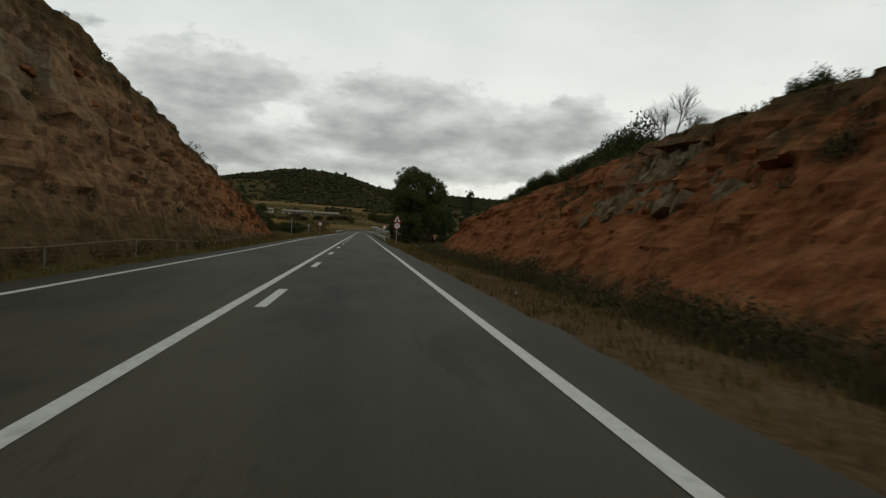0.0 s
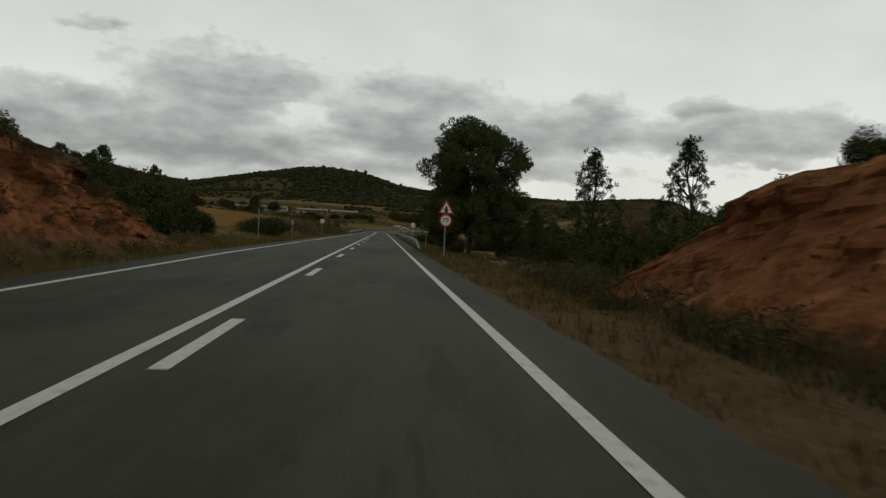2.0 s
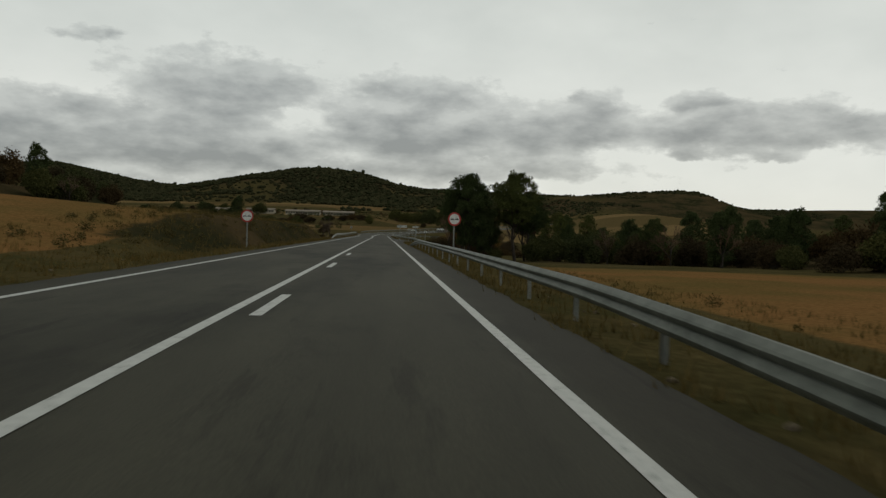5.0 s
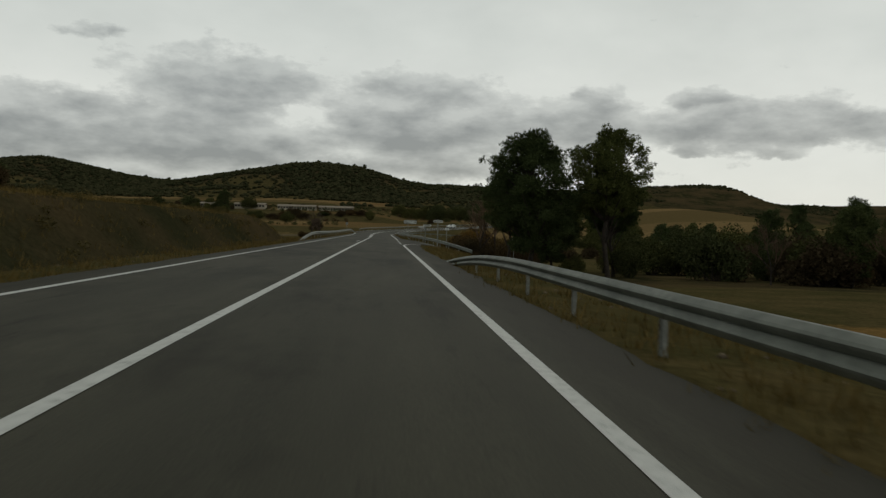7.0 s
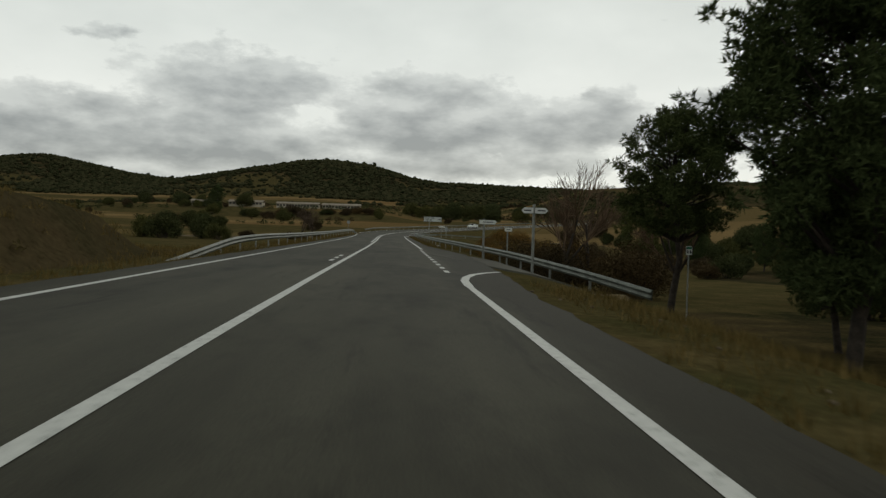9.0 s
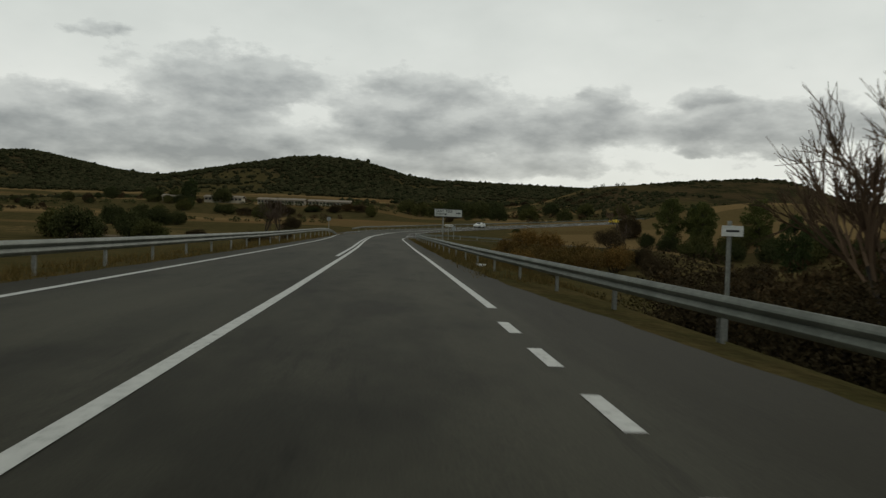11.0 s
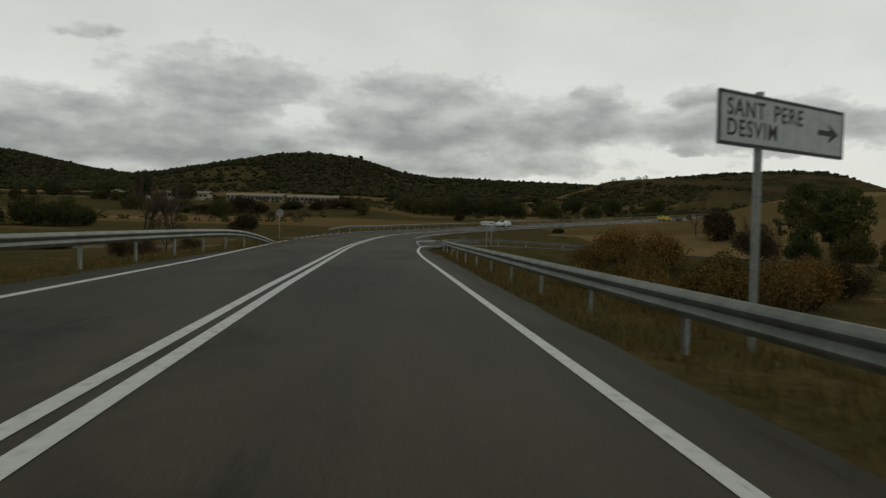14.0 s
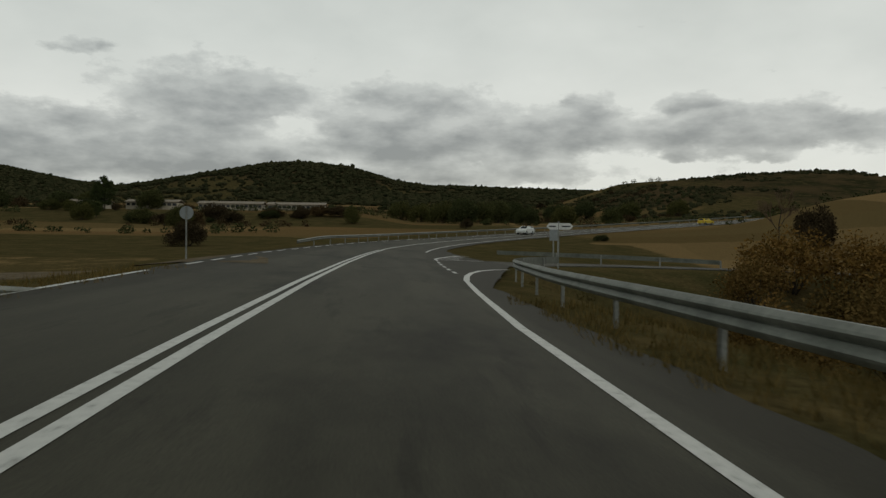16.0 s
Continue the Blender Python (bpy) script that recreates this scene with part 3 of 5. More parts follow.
curl("edge_line", [(203.5, 3.53), (205.5, 3.6), (207, 3.78), (208.4, 4.1), (209.6, 4.6), (210.4, 5.1)])
curl("edge_line", [(333, 4.21), (336.5, 4.6), (339.5, 5.1), (342, 5.7), (344, 6.5), (345.2, 7.4)])
curl("edge_line", [(356, 4.3), (359, 4.5), (363, 5.2), (367, 6.2)], 0.2)
curl("edge_line", [(356, 4.3), (356.5, 5.2), (357, 6.4), (357.4, 7.4)], 0.2)
for k in range(4):
    curl("hatch_bar", [(358.5 + 2.6 * k, 4.6 + 0.3 * k), (359.2 + 2.6 * k, 5.9 + 0.25 * k)], 0.4)


def side_road(name, pts, width, label, mat=M_ASPHALT):
    """A narrow paved lane that leaves the main road."""
    P = [Vector(p) for p in pts]
    dense = []
    for a, b in zip(P[:-1], P[1:]):
        k = max(2, int((b - a).length / 1.5))
        dense += [a.lerp(b, i / k) for i in range(k)]
    dense.append(P[-1])
    rows = []
    for i, p in enumerate(dense):
        t = (dense[min(i + 1, len(dense) - 1)] - dense[max(i - 1, 0)])
        t.z = 0
        t.normalize()
        q = Vector((t.y, -t.x, 0)) * width / 2
        rows.append([(v.x, v.y, gz(v.x, v.y) + up) for v, up in ((p - q * 1.15, -0.3), (p - q, 0.06), (p - q * 0.3, 0.06), (p + q * 0.3, 0.06), (p + q, 0.06), (p + q * 1.15, -0.3))])
    return tagged(strip_mesh(name, rows, mat), label, "road", kind="structure")


def ride(pts, lift=0.09):
    return [(x, y, gz(x, y) + lift) for x, y in pts]


side_road("side_road", ride([(3.4, 226), (4.4, 220), (5.6, 214), (8.5, 206)], 0.12) + [(9.6, 204.2, gz(9.6, 204.2))], 3.6, "narrow grey asphalt lane leaving the main road")
side_road("side_road", ride([(5.0, 352), (8.5, 357), (14, 360), (22, 360), (34, 357), (46, 350)], 0.12), 5.0, "grey asphalt side road with white markings")
side_road("side_road", ride([(-7.2, 340), (-8.0, 346), (-10, 351), (-16, 354), (-26, 352), (-45, 346)], 0.1), 5.0, "pale gravel track beside the main road", M_DIRT)

# ---------------------------------------------------------------- rock cuttings


def build_bank(name, side, y0, y1, label):
    """A cut slope of layered red rock: stepped ledges, blocks and slipped soil."""
    ny, nu = int((y1 - y0) / 0.22), 46
    V, C = np.zeros((ny, nu, 3)), np.zeros((ny, nu, 4))
    for i in range(ny):
        y = y0 + (y1 - y0) * i / (ny - 1)
        h = max(0.15, float(left_bank(y) if side < 0 else right_bank(y)))
        run = RUN_L if side < 0 else RUN_R
        toe = TOE_L if side < 0 else TOE_R
        for j in range(nu):
            u = j / (nu - 1) * 1.22
            if u <= 1.0:
                z, off = h * u - max(0.0, 0.06 - u) * 8, run * h * u
            else:
                z, off = h + 0.08 * (u - 1) * 10, run * h + (u - 1) * 14
            wz = z + 0.03 * y
            p = Vector((y * 0.35, wz * 1.3, side * 7.0))
            led = noise.fractal(p, 1.0, 2.0, 4)
            layer = wz * (1.5 if side < 0 else 1.9) + 0.9 * noise.noise(Vector((y * 0.12, wz * 0.4, 3.0)))
            saw = layer - math.floor(layer)
            blk = noise.cell(Vector((y * 0.45 + 0.3 * math.floor(layer), math.floor(layer), side)))
            hard = 0.5 + 0.5 * noise.noise(Vector((y * 0.07, wz * 0.35, 9.0 + side)))
            even = 1.0 if side < 0 else 0.35
            out = even * (0.38 * (saw - 0.5) * hard + 0.42 * blk * hard) + 0.26 * led
            out += 0.10 * noise.fractal(Vector((y * 1.7, z * 1.9, side)), 1.0, 2.0, 3)
            out += 0.07 * noise.fractal(Vector((y * 3.6, wz * 5.0, 2.0 * side)), 1.0, 2.0, 2)
            if side > 0:
                out += 0.34 * noise.fractal(Vector((y * 0.8, z * 1.0, 4.0)), 1.0, 2.0, 4) + 0.16 * noise.noise(Vector((y * 2.2, z * 1.1, 8.0)))
            talus = max(0.0, 0.33 - u)
            out = out * (0.35 + 0.65 * min(1.0, (u + 0.05) * 2.2)) + talus * (1.3 if side < 0 else 0.8)
            if side < 0 and y < 50:
                # a massive bed with upright joints stands out over the softer foot
                k = max(0.0, min(1.0, (z - 2.1 - 0.3 * noise.noise(Vector((y * 0.2, 0, 5.0)))) / 0.35)) * min(1.0, (50 - y) / 12.0)
                joint = noise.cell(Vector((y * 0.38 + 0.25 * noise.noise(Vector((z * 0.5, y * 0.2, 2.0))), math.floor(z / 2.3), 4.0)))
                out += k * (0.32 + 0.55 * joint) * max(0.0, 1.2 - u)
            if side > 0:
                # gullies in the soft earth and a hard bed along the top
                k = max(0.0, min(1.0, (u - 0.56 - 0.05 * noise.noise(Vector((y * 0.4, 0, 7.0)))) / 0.07)) * math.exp(-((y - 21) / 6.5) ** 4) if u < 1.05 else 0.0
                out += k * (0.22 + 0.40 * noise.cell(Vector((y * 0.55 + 0.2 * noise.noise(Vector((z, y * 0.3, 1.0))), math.floor(z * 0.9), 6.0))))
                out += 0.20 * noise.noise(Vector((y * 0.55, u * 0.8, 12.0))) + (0.22 * max(0.0, min(1.0, (u - 0.78) / 0.06)) if u < 1 else 0.0)
            fade = min(1.0, h / 2.0) * (1.0 if u < 1.0 else max(0.15, 1 - (u - 1) * 6))
            out *= fade
            x = toe + side * (off - out - 0.12)
            zz = z - 0.22 + 0.10 * noise.noise(Vector((y * 0.6, u * 5, 1.0)))
            V[i, j] = (x, y, zz)
            grey = 0.0
            if side > 0:
                grey = 0.66 * math.exp(-((y - 23.5) / 6.0) ** 2) * max(0.0, min(1.0, (u - 0.52) * 5)) * (1.0 if u < 1.03 else 0.3)
            else:
                grey = 0.62 * math.exp(-((y - 20) / 14.0) ** 2) * max(0.0, min(1.0, (u - 0.3) * 4))
            scrub = max(0.0, 1.0 - abs(u - 0.02) * 5.0) * 0.8 + max(0.0, (u - (0.86 if side > 0 else 0.74)) * 4.5)
            if side < 0:
                scrub += 0.7 * max(0.0, 1 - u * 2.4) + 0.25 * max(0.0, (u - 0.55)) * (1 if y < 34 else 0)
            if side > 0:
                scrub += 0.55 * max(0.0, min(1.0, (u - 0.5) * 4)) * max(0.0, min(1.0, (30 - y) / 10.0))
            C[i, j] = (min(1, grey), min(1, scrub), 1.0 * max(0.0, min(1.0, (62 - y) / 22.0)) if side < 0 else 0.0, 1)
    idx = np.arange(ny * nu).reshape(ny, nu)
    f = np.stack([idx[:-1, :-1], idx[:-1, 1:], idx[1:, 1:], idx[1:, :-1]], -1).reshape(-1, 4)
    if side > 0:
        f = f[:, ::-1]
    me = bpy.data.meshes.new(name)
    me.from_pydata(V.reshape(-1, 3).tolist(), [], f.tolist())
    me.color_attributes.new("zone", "FLOAT_COLOR", "POINT").data.foreach_set("color", C.reshape(-1).astype(np.float32))
    me.materials.append(M_ROCK)
    return tagged(new(name, me), label, "rock bank", kind="structure")


build_bank("rock_bank_left", -1, -20, 83, "steep cutting of layered red sandstone with dry scrub")
build_bank("rock_bank_right", 1, -20, 65, "sloping cutting of red earth with pale rock ledges")

# ---------------------------------------------------------------- guard rails
W_PROFILE = [(0.0, 0.155), (0.012, 0.15), (0.06, 0.10), (0.075, 0.075), (0.06, 0.05), (0.02, 0.01), (0.0, 0.0), (0.02, -0.01), (0.06, -0.05), (0.075, -0.075), (0.06, -0.10), (0.012, -0.15), (0.0, -0.155)]


def guard_rail(pts, label, faces_right, post_gap=4.0, first=0.0, mat=M_STEEL):
    """pts: x, y and the height of the beam's top. The corrugated side faces the traffic."""
    P = [Vector(p) for p in pts]
    dense, run = [], 0.0
    for a, b in zip(P[:-1], P[1:]):
        k = max(1, int((b - a).length / 1.0))
        dense += [a.lerp(b, i / k) for i in range(k)]
    dense.append(P[-1])
    for _ in range(6):
        dense = [dense[0]] + [(dense[i - 1] + dense[i] * 2 + dense[i + 1]) / 4 for i in range(1, len(dense) - 1)] + [dense[-1]]
    base = dense[0]
    rail = thing("guard_rail", base.x, base.y, 0.0, label, "guard rail", "guard rails along the road")
    sgn = 1.0 if faces_right else -1.0
    rows, gap, posts = [], first, []
    for i, p in enumerate(dense):
        t = dense[min(i + 1, len(dense) - 1)] - dense[max(i - 1, 0)]
        t.z = 0
        t.normalize()
        side = Vector((t.y, -t.x, 0)) * sgn
        rows.append([tuple(p - base.xy.to_3d() + side * o + Vector((0, 0, h - 0.155))) for o, h in W_PROFILE] + [tuple(p - base.xy.to_3d() - side * 0.006 + Vector((0, 0, h - 0.155))) for o, h in W_PROFILE[::-1]])
        if i:
            gap += (p - dense[i - 1]).length
        if gap >= post_gap:
            gap -= post_gap
            posts.append((p - side * 0.075, math.atan2(t.x, t.y)))
    beam = strip_mesh("beam", rows, mat, rail)
    mesh = None
    for p, turn in posts:
        gr = gz(p.x, p.y)
        top = p.z - 0.02
        if top - gr < 0.25:
            continue
        if mesh is None:
            bm = bmesh.new()
            box_bm(bm, 0, 0, -0.55, 0.008, 0.11, 1.1)
            box_bm(bm, -0.028, 0.051, -0.55, 0.055, 0.008, 1.1)
            box_bm(bm, -0.028, -0.051, -0.55, 0.055, 0.008, 1.1)
            mesh = bpy.data.meshes.new("post")
            bm.to_mesh(mesh)
            bm.free()
            mesh.materials.append(M_POST)
        ob = new("post", mesh)
        ob.parent = rail
        ob.matrix_local = pose(p.x - base.x, p.y - base.y, top, 0, 0, -math.degrees(turn))
    return rail


def sd(s, d, h):
    x, y, z = road_at(s, d)
    return (x, y, z + h)


guard_rail([(2.9, 96.5, -0.08), (2.95, 100, 0.2), (3.05, 105, 0.45), (3.2, 112, 0.58), (3.25, 130, 0.61), (3.25, 150, 0.61), (3.2, 163, 0.61), (3.08, 169, 0.47), (2.88, 173.5, 0.2), (2.7, 177, -0.08)], "galvanised steel crash barrier on posts, ramped down", False)
guard_rail([(7.4, 208.5, -0.35), (6.6, 213, -0.05), (5.4, 222, 0.3), (4.2, 236, 0.48), (3.45, 250, 0.56), (3.2, 262, 0.58), (3.05, 290, 0.6), (3.1, 312, 0.6), (3.4, 326, 0.57), (4.4, 337, 0.52), (6.4, 343.5, 0.45), (8.4, 346.5, 0.4)], "galvanised steel crash barrier bending into the side lane", False)
guard_rail([(8.8, 369, 0.38), (11, 367.5, 0.33), (14, 366, 0.25), (19, 364.5, 0.08), (24, 363, -0.15)], "dull galvanised crash barrier beside the side road", False)
guard_rail([(-7.1, 210.5, -0.02), (-7.05, 215, 0.28), (-7.0, 221, 0.68), (-7.0, 228, 0.76), (-7.05, 245, 0.75), (-7.15, 270, 0.8), (-7.15, 285, 0.9), (-7.1, 300, 1.0), (-7.05, 309, 1.03), (-6.95, 314, 0.98), (-6.8, 319, 0.68), (-6.6, 325, 0.15)], "galvanised steel crash barrier beside the oncoming lane", True)
guard_rail([sd(378, -8.3, 0.3), sd(384, -7.4, 0.7)] + [sd(s, -6.2, 0.75) for s in range(396, 560, 12)], "distant crash barrier round the outside of the bend", True)

# ---------------------------------------------------------------- signs


def post_part(parent, height, radius=0.04, below=0.25):
    part("post", tube_bm(bmesh.new(), (0, 0.045, -below), (0, 0.045, height), radius, radius, 12), M_POST, parent)


def letters(text, size, x, z, y, parent, name="lettering", mat=None):
    cu = bpy.data.curves.new(name, "FONT")
    cu.body, cu.size, cu.align_x, cu.align_y, cu.extrude, cu.offset, cu.space_character = text, size, "LEFT", "CENTER", 0.001, size * 0.014, 1.15
    tmp = bpy.data.objects.new(name, cu)
    scene.collection.objects.link(tmp)
    bpy.context.view_layer.update()
    me = bpy.data.meshes.new_from_object(tmp.evaluated_get(bpy.context.evaluated_depsgraph_get()))
    bpy.data.objects.remove(tmp)
    me.materials.clear()
    me.materials.append(mat or M_BLACK)
    ob = new(name, me)
    ob.parent = parent
    ob.matrix_local = pose(x, y, z, 90, 0, 0)
    return ob


def tri(side, cz):
    h = side * 0.866
    pts, r = [], side * 0.05
    for cx, zz, a0 in ((0, cz + h * 0.667 - 2 * r, 90), (-side / 2 + 1.732 * r, cz - h / 3 + r, 210), (side / 2 - 1.732 * r, cz - h / 3 + r, 330)):
        for k in range(-3, 4):
            a = radians(a0 + k * 20)
            pts.append((cx + r * math.cos(a), zz + r * math.sin(a)))
    return pts


def disc_sign(parent, cz, dia):
    rim = part("disc", plate_bm(ring(dia / 2, 40, 0, cz), -0.012, 0.004), M_RED, parent, "white disc with a red rim")
    part("face", plate_bm(ring(dia * 0.385, 40, 0, cz), -0.016, -0.012), M_WHITE, rim)
    return rim


def junction_sign(x, y):
    z = gz(x, y)
    ob = thing("speed_limit_sign", x, y, z, "junction warning triangle above a 70 speed limit disc", "road sign", turn=9)
    post_part(ob, 3.1 - z)
    t = part("triangle", plate_bm(tri(0.97, 2.60 - z), -0.012, 0.004), M_RED, ob, "white warning triangle with a red border")
    part("face", plate_bm(tri(0.68, 2.595 - z), -0.016, -0.012), M_WHITE, t)
    c = 2.55 - z
    arrow = [(-0.085, c - 0.20), (-0.085, c - 0.04), (-0.17, c - 0.04), (-0.17, c + 0.015), (-0.085, c + 0.015), (-0.085, c + 0.08), (-0.10, c + 0.08), (0, c + 0.25), (0.10, c + 0.08), (0.085, c + 0.08), (0.085, c + 0.015), (0.17, c + 0.015), (0.17, c - 0.04), (0.085, c - 0.04), (0.085, c - 0.20), (0.0, c - 0.15)]
    part("symbol", plate_bm(arrow, -0.019, -0.016), M_BLACK, t)
    d = disc_sign(ob, 1.93 - z, 0.76)
    letters("70", 0.35, -0.205, 1.93 - z, -0.018, d)
    return ob


def overtaking_sign(x, y, cz=1.98, turn=-2):
    z = gz(x, y)
    ob = thing("no_overtaking_sign", x, y, z, "round no overtaking sign with two car symbols on a steel post", "road sign", "no overtaking signs", turn=turn)
    post_part(ob, cz - z + 0.3)
    d = disc_sign(ob, cz - z, 0.74)
    for cx in (-0.13, 0.13):
        c = cz - z
        body = [(cx - 0.10, c - 0.06), (cx - 0.10, c), (cx - 0.065, c + 0.015), (cx - 0.045, c + 0.06), (cx + 0.045, c + 0.06), (cx + 0.065, c + 0.015), (cx + 0.10, c), (cx + 0.10, c - 0.06), (cx + 0.06, c - 0.06), (cx + 0.055, c - 0.035), (cx - 0.055, c - 0.035), (cx - 0.06, c - 0.06)]
        s = part("symbol", plate_bm(body, -0.019, -0.016), M_BLACK, d)
        part("rear_window", plate_bm([(cx - 0.045, c + 0.018), (cx + 0.045, c + 0.018), (cx + 0.033, c + 0.045), (cx - 0.033, c + 0.045)], -0.021, -0.019), M_WHITE, s)
    return ob


def rect(cx, cz, w, h, r=0.03):
    pts = []
    for sx, sz, a0 in ((1, 1, 0), (-1, 1, 90), (-1, -1, 180), (1, -1, 270)):
        for k in range(4):
            a = radians(a0 + 30 * k)
            pts.append((cx + sx * (w / 2 - r) + r * math.cos(a), cz + sz * (h / 2 - r) + r * math.sin(a)))
    return pts


def place_sign(x, y):
    z = gz(x, y)
    ob = thing("direction_sign", x, y, z, "white place-name sign with black border and arrow", "road sign", turn=31)
    post_part(ob, 2.96 - z, 0.05)
    cx, cz, w, h = 0.46, 2.58 - z, 2.75, 0.64
    p = part("panel", plate_bm(rect(cx, cz, w, h), -0.03, -0.006), M_SIGN, ob)
    for bx, bz, bw, bh in ((cx, cz + h / 2 - 0.024, w - 0.02, 0.042), (cx, cz - h / 2 + 0.024, w - 0.02, 0.042), (cx - w / 2 + 0.024, cz, 0.042, h - 0.05), (cx + w / 2 - 0.024, cz, 0.042, h - 0.05)):
        part("border", plate_bm(rect(bx, bz, bw, bh, 0.008), -0.033, -0.03), M_BLACK, p)
    letters("SANT", 0.28, cx - w / 2 + 0.16, cz + 0.12, -0.032, p)
    letters("PERE", 0.28, cx - w / 2 + 1.10, cz + 0.12, -0.032, p)
    letters("DESVIM", 0.28, cx - w / 2 + 0.16, cz - 0.115, -0.032, p)
    ax, az = cx + 1.0, cz
    part("arrow", plate_bm([(ax - 0.26, az - 0.035), (ax + 0.03, az - 0.035), (ax - 0.02, az - 0.13), (ax + 0.24, az), (ax - 0.02, az + 0.13), (ax + 0.03, az + 0.035), (ax - 0.26, az + 0.035)], -0.033, -0.03), M_BLACK, p)
    return ob


def blade_post(x, y, top, blades, label, turn=0, grey=False):
    z = gz(x, y)
    ob = thing("signpost", x, y, z, label, "road sign", turn=turn)
    post_part(ob, top - z, 0.05)
    for cx, cz, w, h, way in blades:
        tip = 0.5 * h
        cz = cz - z
        if way:
            o = [(cx - way * w / 2, cz - h / 2), (cx + way * (w / 2 - tip), cz - h / 2), (cx + way * w / 2, cz), (cx + way * (w / 2 - tip), cz + h / 2), (cx - way * w / 2, cz + h / 2)]
        else:
            o = rect(cx, cz, w, h, 0.02)
        p = part("blade", plate_bm(o, -0.02, 0.0), M_GREY if grey else M_WHITE, ob)
        if not grey:
            part("lettering", plate_bm(rect(cx, cz, w * 0.62, h * 0.2, 0.01), -0.023, -0.02), M_BLACK, p)
    return ob


def marker_plate(x, y, cz, label, back=False, turn=0):
    z = gz(x, y)
    ob = thing("distance_marker", x, y, z, label, "road sign", "distance markers", turn=turn)
    post_part(ob, cz - z + 0.2, 0.03)
    p = part("plate", plate_bm(rect(0, cz - z, 0.26, 0.36, 0.02), -0.014, 0.0), M_GREY if back else M_WHITE, ob)
    if not back:
        part("band", plate_bm(rect(0, cz - z + 0.11, 0.24, 0.11, 0.01), -0.017, -0.014), M_GREEN, p)
        for k in (-0.06, 0.06):
            part("lettering", plate_bm(rect(k, cz - z - 0.06, 0.07, 0.14, 0.01), -0.017, -0.014), M_BLACK, p)
    return ob


def round_back(x, y, cz, dia, turn=0):
    z = gz(x, y)
    ob = thing("traffic_sign", x, y, z, "grey back of a round traffic sign on a post", "road sign", "signs seen from behind", turn=turn)
    post_part(ob, cz - z + 0.3)
    part("disc", plate_bm(ring(dia / 2, 32, 0, cz - z), 0.085, 0.10), M_GREY, ob)
    return ob


junction_sign(3.88, 88.5)
overtaking_sign(4.08, 143.5, 1.98, 14)
overtaking_sign(-7.85, 148.4, 1.92, 2)
place_sign(4.28, 285.7)
blade_post(4.85, 213.8, 2.2, [(-0.24, 1.98, 0.42, 0.2, -1), (0.26, 1.98, 0.46, 0.2, 1)], "steel signpost with two white direction blades")
blade_post(4.3, 224.5, 1.82, [(0.2, 1.66, 0.85, 0.19, 1)], "thin signpost with one white direction blade")
blade_post(7.7, 240.0, 1.6, [(0.05, 1.37, 0.5, 0.24, 0)], "small white plate on a thin post")
blade_post(9.66, 352.0, 2.25, [(-0.36, 1.98, 0.66, 0.36, -1), (0.42, 1.98, 0.8, 0.36, 1)], "signpost with white arrow blades by the second junction")
blade_post(11.2, 360.0, 2.0, [(0.0, 1.55, 0.55, 0.75, 0)], "grey back of a square sign", grey=True)
marker_plate(3.6, 103.2, 1.35, "small white marker plate with green top band")
marker_plate(-7.4, 110.0, 1.42, "grey back of a small marker plate", back=True)
round_back(-9.0, 102.5, 1.9, 0.72, 98)
round_back(-9.7, 348.0, 2.40, 0.66, 0)
marker_plate(12.6, 219.4, 0.62, "small white plate fixed beside a pine trunk")

# ---------------------------------------------------------------- plants
rng = np.random.default_rng(7)


def leaf_cloud(blobs, per_area, size, stretch=1.0, shell=0.55, r=None):
    """Vertices and faces of many small leaves in a set of flattened balls (cx, cy, cz, rx, ry, rz)."""
    r = r or rng
    V, F, base = [], [], 0
    for cx, cy, cz, rx, ry, rz in blobs:
        area = 4 * math.pi * ((rx * ry + rx * rz + ry * rz) / 3)
        k = max(12, int(area * per_area))
        u = r.normal(size=(k, 3))
        u /= np.linalg.norm(u, axis=1)[:, None]
        rad = shell + (1 - shell) * r.random(k) ** 0.6 + 0.10 * r.normal(size=k)
        c = np.array([cx, cy, cz]) + u * rad[:, None] * np.array([rx, ry, rz])
        a = r.normal(size=(k, 3)) + u * 0.8
        a /= np.linalg.norm(a, axis=1)[:, None]
        b = np.cross(a, r.normal(size=(k, 3)))
        b /= np.linalg.norm(b, axis=1)[:, None]
        s = size * (0.6 + 0.8 * r.random(k))[:, None]
        p0, p1, p2, p3 = c - a * s * stretch, c + b * s * 0.5, c + a * s * stretch, c - b * s * 0.5
        V.append(np.stack([p0, p1, p2, p3], 1).reshape(-1, 3))
        F.append(np.arange(base, base + 4 * k).reshape(-1, 4))
        base += 4 * k
    return np.concatenate(V), np.concatenate(F)


